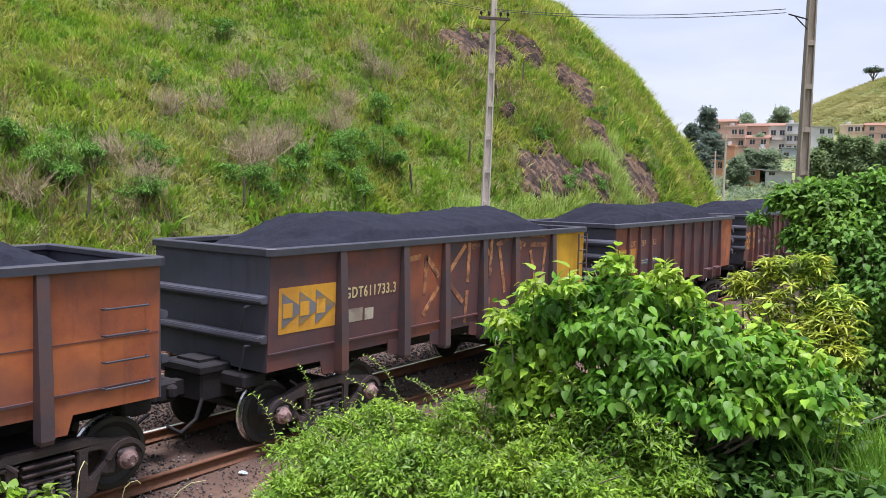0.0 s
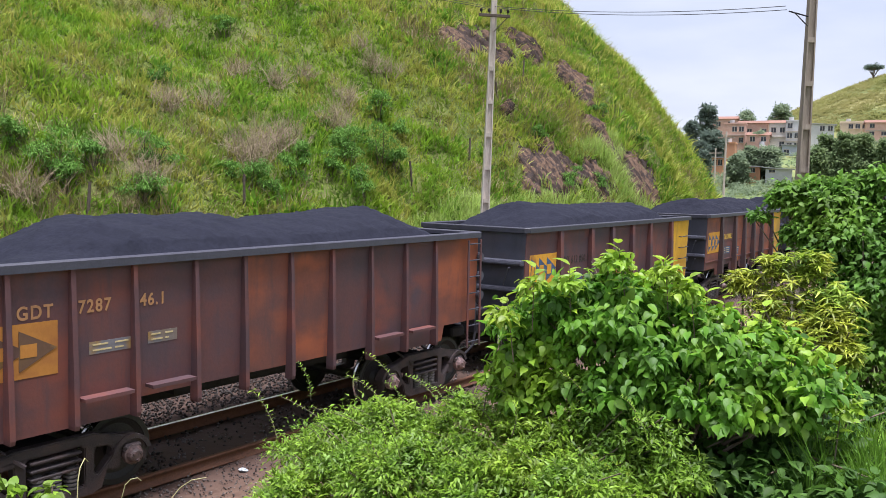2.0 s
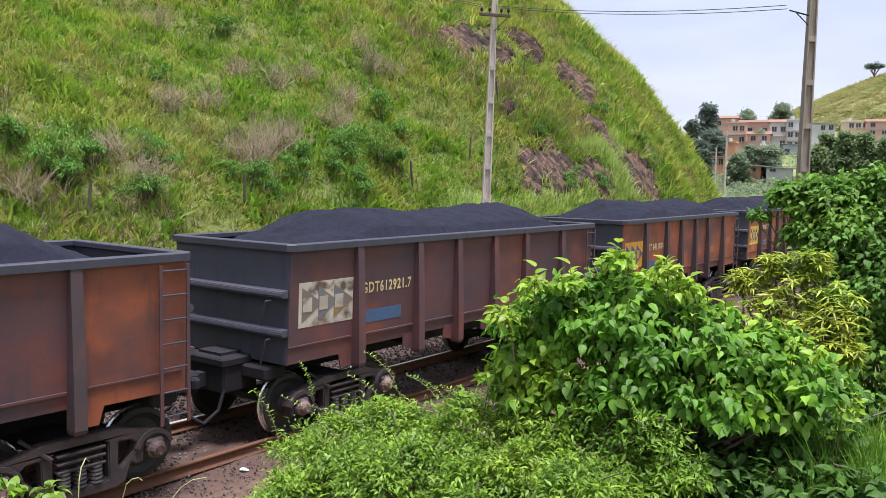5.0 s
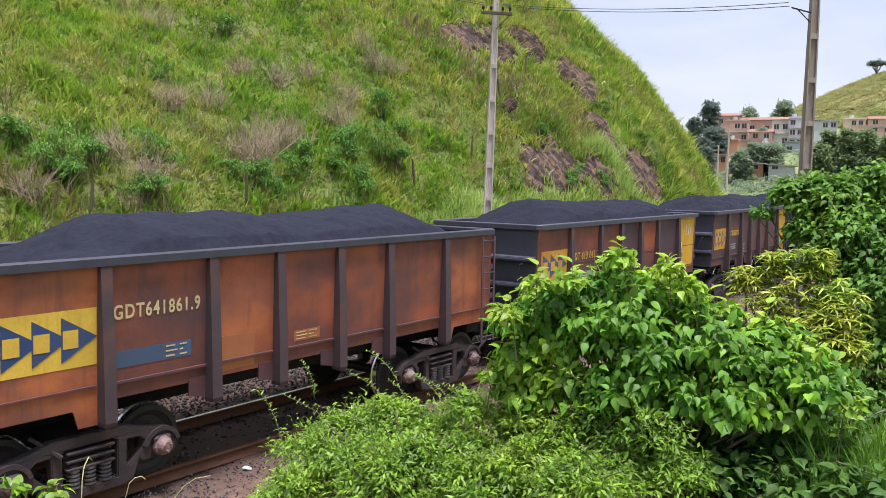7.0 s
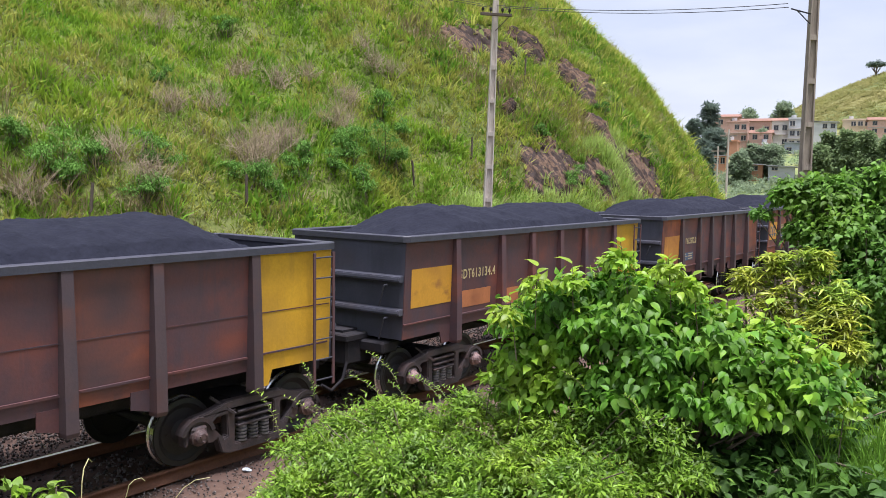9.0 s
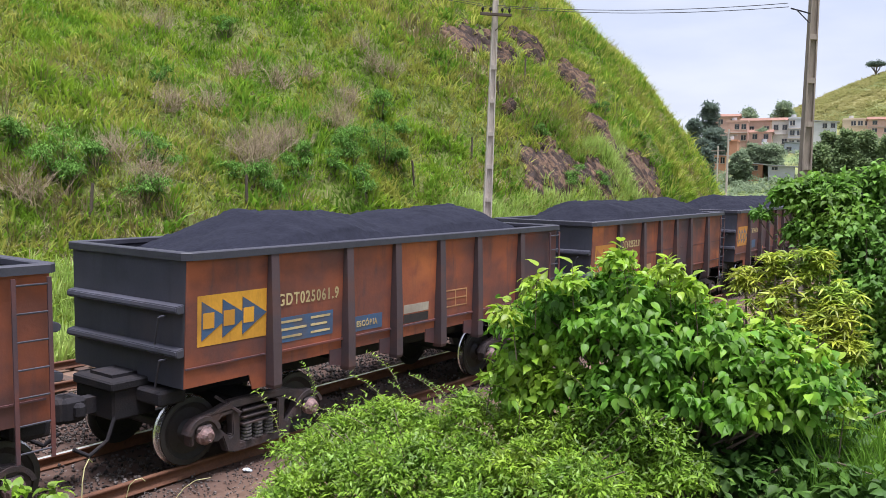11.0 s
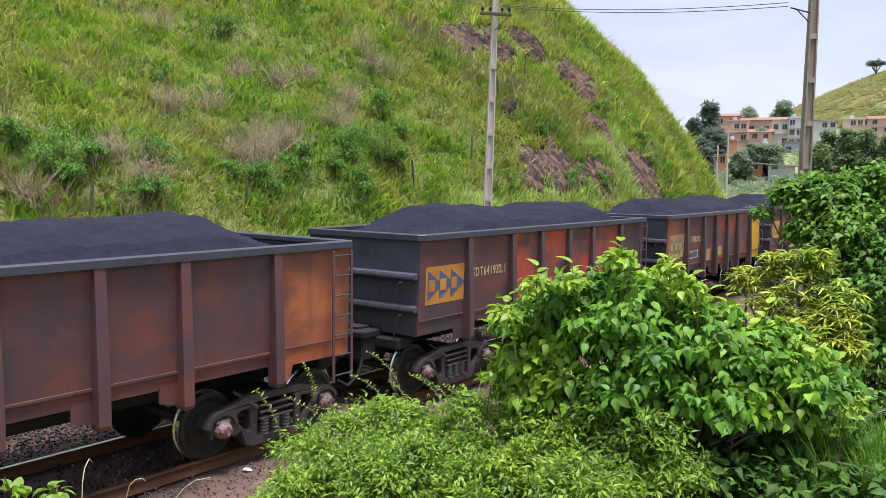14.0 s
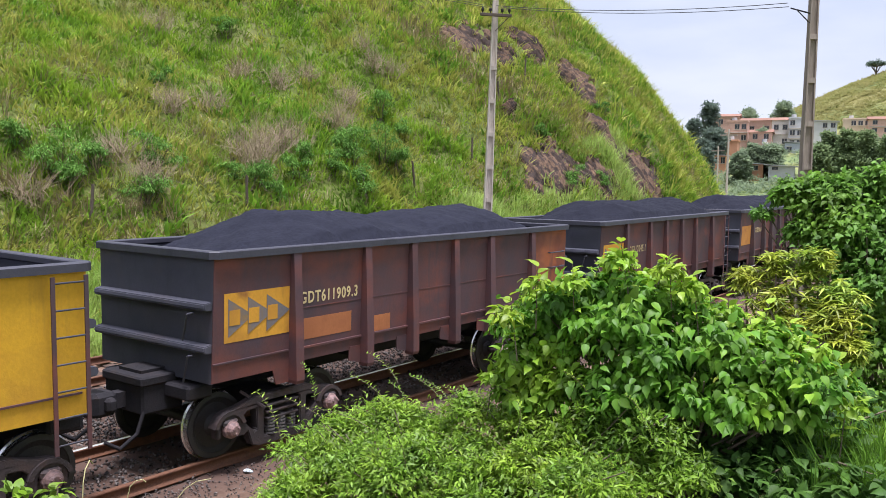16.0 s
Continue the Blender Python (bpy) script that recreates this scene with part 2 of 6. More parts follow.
M_LEAF_FARG = mat("haze_tinted_green_leaves", [(0.165, 0.235, 0.115), (0.2, 0.27, 0.125), (0.24, 0.31, 0.14)], 0.4, 0.9, 0, gloss=0.1, vary=0.18, island=True, translucent=0.5)
M_LEAF_HILL = mat("hill_leaves", [(0.07, 0.165, 0.03), (0.13, 0.26, 0.042), (0.09, 0.2, 0.036)], 1.0, 0.7, 0, gloss=0.2, vary=0.45, island=True, translucent=0.3)
M_BARK = mat("bark", [(0.1, 0.08, 0.055), (0.17, 0.13, 0.09)], 14, 0.9, 0.5)
M_CONC2 = mat("stained_concrete", [(0.15, 0.12, 0.1), (0.32, 0.265, 0.22), (0.21, 0.17, 0.14)], 2.5, 0.9, 0.4, 30, stretch=(3, 3, 0.35))
M_SCRUB = mat("olive_scrub", [(0.17, 0.21, 0.065), (0.25, 0.265, 0.085), (0.31, 0.29, 0.115), (0.2, 0.24, 0.075)], 0.045, 0.9, 0, gloss=0.1, vary=0.08, island=True, shift=False, translucent=0.5)
M_CONC = mat("weathered_concrete", [(0.28, 0.24, 0.2), (0.5, 0.44, 0.38), (0.37, 0.32, 0.27)], 2.5, 0.9, 0.35, 30, stretch=(3, 3, 0.35))
M_WIRE = mat("wire", [(0.03, 0.03, 0.03), (0.05, 0.05, 0.05)], 5, 0.6, 0)
M_WOOD = mat("grey_post_wood", [(0.06, 0.045, 0.035), (0.1, 0.075, 0.055)], 10, 0.9, 0.4)
M_ROCK = mat("fractured_rock", [(0.024, 0.019, 0.018), (0.06, 0.044, 0.037), (0.036, 0.028, 0.026), (0.14, 0.09, 0.06), (0.042, 0.031, 0.028), (0.28, 0.18, 0.11)], 1.0, 0.95, 0.9, 5, gloss=0.1, vary=0.3, spread=(0.3, 0.72))
# the beds of the rock slant down along the nose
rock_map = M_ROCK.node_tree.nodes["Mapping"]
rock_map.vector_type = "TEXTURE"
rock_map.inputs["Rotation"].default_value = Vector((0.5, -0.3, -0.8)).to_track_quat("Z", "Y").to_euler()
rock_map.inputs["Scale"].default_value = (0.35, 0.35, 3.0)


# ---- building helpers ----
def part(name, bm, material, parent, label=""):
    """Links a bmesh (or a mesh) as one object under a thing or a part."""
    if isinstance(bm, bmesh.types.BMesh):
        me = bpy.data.meshes.new(name)
        bm.to_mesh(me)
        bm.free()
    else:
        me = bm
    if not me.materials:
        me.materials.append(material)
    ob = new(name, me)
    if parent:
        ob.parent = parent
    return tagged(ob, label)


def thing(name, label, category, group="", kind=""):
    return tagged(new(name), label, category, group, kind)


def box(bm, lo, hi, m=None, bevel=0.0):
    """A box from corner to corner, with broken edges where bevel is given."""
    r = bmesh.ops.create_cube(bm, size=1)
    c = [(a + b) / 2 for a, b in zip(lo, hi)]
    s = [b - a for a, b in zip(lo, hi)]
    t = Matrix.Translation(c) @ Matrix.Diagonal((*s, 1))
    bmesh.ops.transform(bm, matrix=(m @ t) if m else t, verts=r["verts"])
    if bevel:
        es = list({e for v in r["verts"] for e in v.link_edges})
        bmesh.ops.bevel(bm, geom=es, offset=bevel, segments=1, affect="EDGES")
    return bm


def bar(bm, a, b, w, d=None, sides=0):
    """A bar from a to b, square or round."""
    a, b = Vector(a), Vector(b)
    q = (b - a).to_track_quat("Z", "Y").to_matrix().to_4x4()
    m = Matrix.Translation((a + b) / 2) @ q
    n = (b - a).length
    if sides:
        r = bmesh.ops.create_cone(bm, cap_ends=True, segments=sides, radius1=w / 2, radius2=(d or w) / 2, depth=n)
        bmesh.ops.transform(bm, matrix=m, verts=r["verts"])
    else:
        box(bm, (-w / 2, -(d or w) / 2, -n / 2), (w / 2, (d or w) / 2, n / 2), m)
    return bm


def lathe(bm, profile, axis_m, n=28, closed=True):
    """Turns a profile of (radius, height) round the z axis of axis_m."""
    rings = []
    for r, h in profile:
        rings.append([bm.verts.new(axis_m @ Vector((r * math.cos(2 * math.pi * i / n), r * math.sin(2 * math.pi * i / n), h))) for i in range(n)])
    fs = []
    for a, b in zip(rings, rings[1:] + ([rings[0]] if closed else [])):
        fs.append([bm.faces.new((a[i], a[(i + 1) % n], b[(i + 1) % n], b[i])) for i in range(n)])
    return fs


def prism(bm, pts, y0, y1):
    """A plate with the outline pts in x and z, from y0 to y1."""
    va = [bm.verts.new((x, y0, z)) for x, z in pts]
    vb = [bm.verts.new((x, y1, z)) for x, z in pts]
    bm.faces.new(va)
    bm.faces.new(vb[::-1])
    n = len(pts)
    for i in range(n):
        bm.faces.new((va[i], vb[i], vb[(i + 1) % n], va[(i + 1) % n]))
    return bm


def mesh_np(name, verts, faces, material, smooth=False):
    """A mesh from arrays, faces all with the same number of corners."""
    me = bpy.data.meshes.new(name)
    verts, faces = np.asarray(verts, np.float32), np.asarray(faces, np.int32)
    k = faces.shape[1]
    me.vertices.add(len(verts))
    me.vertices.foreach_set("co", verts.ravel())
    me.loops.add(faces.size)
    me.loops.foreach_set("vertex_index", faces.ravel())
    me.polygons.add(len(faces))
    me.polygons.foreach_set("loop_start", np.arange(len(faces), dtype=np.int32) * k)
    me.update(calc_edges=True)
    if smooth:
        me.polygons.foreach_set("use_smooth", np.ones(len(faces), bool))
    me.materials.append(material)
    return me


def scatter(name, bv, bf, pos, rot, size, material):
    """One mesh of many copies of a small shape: bv, bf the shape, rot an array of 3 x 3 turns."""
    bv, bf = np.asarray(bv, float), np.asarray(bf, int)
    size = np.asarray(size, float)
    size = size[:, None] if size.ndim == 1 else size
    v = np.einsum("nij,nvj->nvi", rot, bv[None] * size[:, None, :]) + pos[:, None, :]
    f = bf[None] + (np.arange(len(pos)) * len(bv))[:, None, None]
    return mesh_np(name, v.reshape(-1, 3), f.reshape(-1, bf.shape[1]), material)


def frames_of(d, up):
    """Turns whose x goes along d and whose z is nearest to up."""
    d = d / np.linalg.norm(d, axis=1, keepdims=True)
    y = np.cross(up, d)
    y /= np.linalg.norm(y, axis=1, keepdims=True) + 1e-9
    z = np.cross(d, y)
    return np.stack([d, y, z], axis=2)


# leaf shapes: length 1 along x, a folded blade of four sides with a drooping tip
LEAF_V = [(0, 0, 0), (0.07, 0.19, 0.05), (0.28, 0.31, 0.07), (0.54, 0.25, 0.02), (0.78, 0.12, -0.07), (1, 0, -0.26), (0.78, -0.12, -0.07), (0.54, -0.25, 0.02), (0.28, -0.31, 0.07), (0.07, -0.19, 0.05), (0.28, 0, -0.01), (0.54, 0, -0.05), (0.78, 0, -0.13)]
LEAF_F = [(0, 10, 1), (1, 10, 2), (2, 10, 3), (10, 11, 3), (3, 11, 4), (11, 12, 4), (4, 12, 5), (0, 9, 10), (9, 8, 10), (8, 7, 10), (10, 7, 11), (7, 6, 11), (11, 6, 12), (6, 5, 12)]
SLIM_V = [(0, 0, 0), (0.4, 0.13, 0.03), (0.4, -0.13, 0.03), (0.42, 0, -0.02), (1, 0, -0.22)]
SLIM_F = [(0, 3, 1), (0, 2, 3), (1, 3, 4), (3, 2, 4)]
OVAL_V = [(0, 0, 0), (0.5, 0.24, 0.03), (0.5, -0.24, 0.03), (1, 0, -0.1)]
OVAL_F = [(0, 2, 1), (1, 2, 3)]


def leaf_places(blobs, n, rng, droop=0.3, shell=0.62, flat=0.75, clumps=0, hang=0.0):
    """Points on and under the skin of overlapping clumps, with the way each leaf grows and its upper side."""
    blobs = np.asarray(blobs, float)
    if clumps:
        # each mass is broken into smaller sprays with gaps between them
        kid = np.repeat(blobs, clumps, 0)
        w = rng.normal(size=(len(kid), 3))
        w /= np.linalg.norm(w, axis=1, keepdims=True)
        w[:, 2] = np.abs(w[:, 2]) * 0.9 - 0.2
        kid[:, :3] += w * kid[:, 3:] * rng.uniform(0.45, 0.95, (len(kid), 1))
        kid[:, 3] *= rng.uniform(0.22, 0.42, len(kid))
        blobs = np.concatenate([blobs * np.array([1, 1, 1, 0.86]), kid])
    wt = blobs[:, 3] ** 2
    idx = rng.choice(len(blobs), n, p=wt / wt.sum())
    u = rng.normal(size=(n, 3))
    u /= np.linalg.norm(u, axis=1, keepdims=True)
    u[:, 2] = np.where(u[:, 2] < -0.3, -u[:, 2] * 0.6, u[:, 2])
    r = blobs[idx, 3] * (shell + (1.06 - shell) * rng.random(n) ** 0.7) * (1 + 0.16 * rng.normal(size=n))
    pos = blobs[idx, :3] + u * r[:, None] * np.array([1, 1, flat])
    d = u * np.array([1, 1, 0.4]) + rng.normal(size=(n, 3)) * 0.55
    d[:, 2] -= droop
    up = np.array([0, 0, 1.0]) + u * 0.45 + rng.normal(size=(n, 3)) * 0.4
    if hang:
        d = u * np.array([0.55, 0.55, 0.2]) + rng.normal(size=(n, 3)) * 0.4 - np.array([0, 0, hang])
        up = u * 0.8 + np.array([0, 0, 0.55]) + rng.normal(size=(n, 3)) * 0.3
    return pos, frames_of(d, up)


def twigs(bm, base, blobs, rng, w0=0.03, per=2):
    """Stems from the base up into each clump."""
    base = Vector(base)
    for b in blobs:
        for _ in range(per):
            e = Vector(b[:3]) + Vector(rng.normal(size=3) * b[3] * 0.5)
            s = base + Vector((rng.normal() * 0.12, rng.normal() * 0.12, 0))
            mid = s.lerp(e, 0.5) + Vector((rng.normal() * 0.06, rng.normal() * 0.06, 0.1))
            bar(bm, s, mid, w0, w0 * 0.75, 6)
            bar(bm, mid, e, w0 * 0.75, w0 * 0.3, 5)
    return bm


# ---- the line of the track: a bend, then straight on ----
BEND, BEND_END, MIDLINE = 0.002, 46.0, 1.38


def track(s, off=0.0, z=0.0):
    """The place s metres along the line and off metres beyond its middle, and its heading."""
    q = min(s, BEND_END)
    th = BEND * q
    x = math.sin(th) / BEND + (s - q) * math.cos(th)
    y = (1 - math.cos(th)) / BEND + (s - q) * math.sin(th)
    o = off + MIDLINE
    return Vector((x - o * math.sin(th), y + o * math.cos(th), z)), th


TH_END = BEND * BEND_END
X_END = math.sin(TH_END) / BEND
Y_END = (1 - math.cos(TH_END)) / BEND


def lateral(x, y):
    """How far beyond the line of the wagons' near sides a place lies."""
    xa = np.minimum(x, X_END)
    return (y - (xa * xa * BEND / 2 + np.maximum(x - X_END, 0) * math.tan(TH_END))) * np.where(x > X_END, math.cos(TH_END), 1)


def wave(x, y, s, seed=0.0):
    return (np.sin(x * 1.3 / s + seed) * np.cos(y * 1.1 / s + 1.7 * seed) + 0.5 * np.sin(x * 2.9 / s + y * 2.3 / s + 3 * seed) + 0.3 * np.sin(5.3 * y / s - 4.1 * x / s + seed))


def smooth(a, b, v):
    t = np.clip((v - a) / (b - a), 0, 1)
    return t * t * (3 - 2 * t)


def land(x, y):
    """The height of the ground."""
    x, y = np.asarray(x, float), np.asarray(y, float)
    l = lateral(x, y)
    z = np.full(np.broadcast(x, y).shape, -0.34)
    z = z + 0.03 * wave(x, y, 0.7, 1.0)
    z = z + 0.16 * smooth(-1.1, -0.7, l) * (1 - smooth(3.2, 3.8, l)) + 0.1 * smooth(5.2, 5.6, l) * (1 - smooth(8.4, 8.9, l))
    # the near bank, on which the camera stands
    z = z + smooth(-1.8, -8.2, l) * 2.5 + smooth(-8, -40, l) * 1.5
    # the hill beyond the second line
    foot = 9.6 + 0.8 * np.sin(x * 0.11) + smooth(12, -25, x) * 2.5
    d = np.maximum(l - foot, 0)
    grade = 0.72 + 0.6 * smooth(12, 56, x)
    slope = d * grade + 4.0 * (1 - np.exp(-d * 0.45)) * smooth(10, 50, x)
    top = 34 + 4 * wave(x, y, 30, 2)
    front = top * (1 - np.exp(-slope / top * 1.12))
    edge = 62 + 0.1 * front + 1.1 * np.sin(front * 0.55)
    side = np.maximum((edge - x) * 2.1, 0)
    k = 2.2
    hill = np.maximum(-k * np.log(np.exp(-np.minimum(front, 60) / k) + np.exp(-np.minimum(side, 60) / k) + 1e-9), 0)
    bumpy = smooth(0, 4, hill)
    hill = hill + bumpy * (0.55 * wave(x, y, 5, 0.3) + 0.22 * wave(x, y, 1.9, 2.2))
    # the town's rise and the far hill
    town = 13 * smooth(132, 228, x) * smooth(-5, 40, y) * (1 - 0.25 * smooth(60, 160, y))
    far = 44.3 * np.exp(-(((x - 330) / 90) ** 2 + ((y - 28) / 72) ** 2)) + 12 * np.exp(-(((x - 420) / 140) ** 2 + ((y - 190) / 120) ** 2))
    return z + hill + np.maximum(town, far) * (x > 100)


def land1(x, y):
    return float(land(np.array([x]), np.array([y]))[0])


def spaced(*runs):
    out = []
    for a, b, step in runs:
        out.append(np.arange(a, b, step))
    return np.concatenate(out)


def ground_material():
    m = mat("earth_and_turf", [(0.07, 0.095, 0.016), (0.1, 0.125, 0.02), (0.115, 0.1, 0.04)], 0.5, 0.95, 0.5, 9, shift=False, vary=0.0)
    nt = m.node_tree
    b = nt.nodes["Principled BSDF"]
    L = nt.links.new
    old = b.inputs["Base Color"].links[0].from_socket
    # bare red-brown earth and gravel along the line, by a mesh attribute
    at = nt.nodes.new("ShaderNodeAttribute")
    at.attribute_name = "bare"
    n = nt.nodes.new("ShaderNodeTexNoise")
    n.inputs["Scale"].default_value, n.inputs["Detail"].default_value = 7, 8
    tc = nt.nodes.new("ShaderNodeTexCoord")
    L(tc.outputs["Object"], n.inputs["Vector"])
    r = nt.nodes.new("ShaderNodeValToRGB")
    r.color_ramp.elements[0].position, r.color_ramp.elements[0].color = 0.32, (0.085, 0.046, 0.028, 1)
    r.color_ramp.elements[1].position, r.color_ramp.elements[1].color = 0.68, (0.2, 0.125, 0.085, 1)
    L(n.outputs["Fac"], r.inputs[0])
    mx = nt.nodes.new("ShaderNodeMixRGB")
    L(at.outputs["Fac"], mx.inputs[0])
    L(old, mx.inputs[1])
    # oil and ore spilled between the busy rails, with the train's shade painted in
    oil_shade = nt.nodes.new("ShaderNodeAttribute")
    oil_shade.attribute_name = "oily_shaded"
    om = nt.nodes.new("ShaderNodeMixRGB")
    om.inputs[2].default_value = (0.075, 0.042, 0.031, 1)
    L(oil_shade.outputs["Fac"], om.inputs[0])
    L(r.outputs[0], om.inputs[1])
    L(om.outputs[0], mx.inputs[2])
    # dry olive pasture on the far hill
    dn = nt.nodes.new("ShaderNodeTexNoise")
    dn.inputs["Scale"].default_value, dn.inputs["Detail"].default_value = 0.06, 9
    L(tc.outputs["Object"], dn.inputs["Vector"])
    dr = nt.nodes.new("ShaderNodeValToRGB")
    dr.color_ramp.elements[0].position, dr.color_ramp.elements[0].color = 0.36, (0.14, 0.19, 0.06, 1)
    dr.color_ramp.elements[1].position, dr.color_ramp.elements[1].color = 0.64, (0.3, 0.275, 0.11, 1)
    L(dn.outputs["Fac"], dr.inputs[0])
    far = nt.nodes.new("ShaderNodeAttribute")
    far.attribute_name = "pasture"
    fm = nt.nodes.new("ShaderNodeMixRGB")
    L(far.outputs["Fac"], fm.inputs[0])
    L(mx.outputs[0], fm.inputs[1])
    L(dr.outputs[0], fm.inputs[2])
    L(fm.outputs[0], b.inputs["Base Color"])
    return m


def build_ground():
    xs = spaced((-2400, -200, 200), (-200, -40, 16), (-40, -12, 1.0), (-12, 66, 0.45), (66, 110, 2.0), (110, 460, 6), (460, 2600, 130))
    ys = spaced((-2400, -200, 200), (-200, -20, 12), (-20, -12, 1.0), (-12, 48, 0.45), (48, 90, 1.5), (90, 260, 6), (260, 2600, 130))
    X, Y = np.meshgrid(xs, ys, indexing="ij")
    Z = land(X, Y)
    v = np.stack([X, Y, Z], -1).reshape(-1, 3)
    i = np.arange(len(xs) - 1)[:, None] * len(ys) + np.arange(len(ys) - 1)[None]
    f = np.stack([i, i + len(ys), i + len(ys) + 1, i + 1], -1).reshape(-1, 4)
    me = mesh_np("ground", v, f, ground_material(), smooth=True)
    l = lateral(X, Y).ravel()
    bare = smooth(-2.2, -1.2, l) * (1 - smooth(8.2, 9.4, l))
    a = me.attributes.new("bare", "FLOAT", "POINT")
    a.data.foreach_set("value", bare.astype(np.float32))
    # dark strip under and beside the train: stain and painted shade together
    a = me.attributes.new("oily_shaded", "FLOAT", "POINT")
    a.data.foreach_set("value", (0.9 * smooth(-0.75, 0.1, l) * (1 - smooth(5.0, 5.6, l))).astype(np.float32))
    a = me.attributes.new("pasture", "FLOAT", "POINT")
    a.data.foreach_set("value", smooth(110, 150, X).ravel().astype(np.float32))
    tagged(new("ground", me), "grassy ground with bare red earth along the railway", "ground", kind="structure")


build_ground()


# ---- the two lines of rails ----
def rail_strip(name, off, s0, s1, top, label):
    """One rail: foot, web and head swept along the line."""
    ss = np.arange(s0, s1 + 0.1, 2.0)
    prof = [(-0.065, -0.16), (0.065, -0.16), (0.065, -0.145), (0.012, -0.125), (0.012, -0.045), (0.036, -0.035), (0.036, -0.004), (0.026, 0.0), (-0.026, 0.0), (-0.036, -0.004), (-0.036, -0.035), (-0.012, -0.045), (-0.012, -0.125), (-0.065, -0.145)]
    v = []
    for s in ss:
        for dy, z in prof:
            p, _ = track(s, off + dy, z)
            v.append(p)
    n = len(prof)
    f = [(a * n + i, a * n + (i + 1) % n, (a + 1) * n + (i + 1) % n, (a + 1) * n + i) for a in range(len(ss) - 1) for i in range(n)]
    me = mesh_np(name, [tuple(p) for p in v], f, M_RAIL)
    me.materials.append(top)
    for p in me.polygons:
        if p.index % n in (6, 7, 8):
            p.material_index = 1
    return tagged(new(name, me), label, "rail", "rails of the two lines", "structure")


rail_strip("rail", -0.835, -40, 300, M_RAIL, "rusty steel rail with a worn head under the train")
rail_strip("rail", 0.835, -40, 300, M_RAILTOP, "steel rail with a shining head beside grey ballast")
rail_strip("rail", 4.55, -40, 300, M_RAIL, "rusty rail of the empty second line")
rail_strip("rail", 6.15, -40, 300, M_RAIL, "rusty rail of the empty second line")


def build_bed():
    rng = np.random.default_rng(5)
    bed = thing("track_bed", "sleepers and crushed stone under the two lines", "track bed", kind="structure")
    bm = box(bmesh.new(), (-0.12, -1.35, -0.4), (0.12, 1.35, -0.185), bevel=0.015)
    me = bpy.data.meshes.new("sleeper")
    bm.to_mesh(me)
    bm.free()
    for c in (0.0, 5.35):
        for i in range(75):
            p, th = track(-9 + i * 0.62, c)
            ob = part("sleeper", me, M_SLEEPER, bed)
            ob.matrix_basis = Matrix.Translation(p + Vector((0, 0, rng.normal() * 0.008))) @ pose(0, 0, 0, 0, 0, math.degrees(th) + rng.normal() * 1.0)
    # loose stone: small rough lumps
    sv = np.array([(1, 0, 0), (-1, 0, 0), (0, 1, 0), (0, -1, 0), (0, 0, 1), (0, 0, -1)], float) * 0.5
    sf = [(0, 2, 4), (2, 1, 4), (1, 3, 4), (3, 0, 4), (2, 0, 5), (1, 2, 5), (3, 1, 5), (0, 3, 5)]
    n = 100000
    s = -8 + 54 * rng.random(n) ** 1.9
    o = np.concatenate([rng.uniform(1.0, 4.4, int(n * 0.6)), rng.uniform(-0.7, 0.75, int(n * 0.12)), rng.uniform(-2.6, -0.9, n - int(n * 0.6) - int(n * 0.12))])
    heap = np.where((o > 1.0), -0.23 + 0.2 * np.sin(np.clip((o - 1.0) / 3.4, 0, 1) * np.pi), np.where(o > -0.8, -0.185, np.where(o > -2.2, -0.175, -0.32)))
    pos = np.array([tuple(track(a, b)[0]) for a, b in zip(s, o)])
    pos[:, 2] = heap + rng.normal(size=n) * 0.025
    d = rng.normal(size=(n, 3))
    size = rng.uniform(0.03, 0.068, (n, 1)) * rng.uniform(0.6, 1.3, (n, 3)) * np.where(o < -0.9, 0.6, 1.0)[:, None]
    tagged(part("ballast", scatter("ballast", sv, sf, pos, frames_of(d, rng.normal(size=(n, 3))), size, M_STONE), M_STONE, bed), kind="stuff")


build_bed()

# ---- the ore wagons ----
WL, WW, PITCH, SPEED, FIRST = 9.148, 2.56, 10.77, 12.853, 1.893
FRONT, FLARE = 0.09, 0.05
RIM_Z, HALF = 2.793, WW / 2
RIBS = [1.433, 2.888, 3.994, 5.154, 6.26, 7.715]
AXLES = [0.40, 2.23, WL - 2.23, WL - 0.384]
WHEEL_R = 0.44
CACHE = {}
# the side sheets stand out towards the rim
TILT = Matrix.Translation((0, -HALF, RIM_Z)) @ Matrix.Rotation(math.atan2(FLARE, 1.7), 4, "X") @ Matrix.Translation((0, HALF, -RIM_Z))


def cached(key, material, build):
    if key not in CACHE:
        me = bpy.data.meshes.new(key.split(":")[0])
        bm = build()
        bmesh.ops.recalc_face_normals(bm, faces=bm.faces[:])
        bm.to_mesh(me)
        bm.free()
        me.materials.append(material)
        CACHE[key] = me
    return CACHE[key]


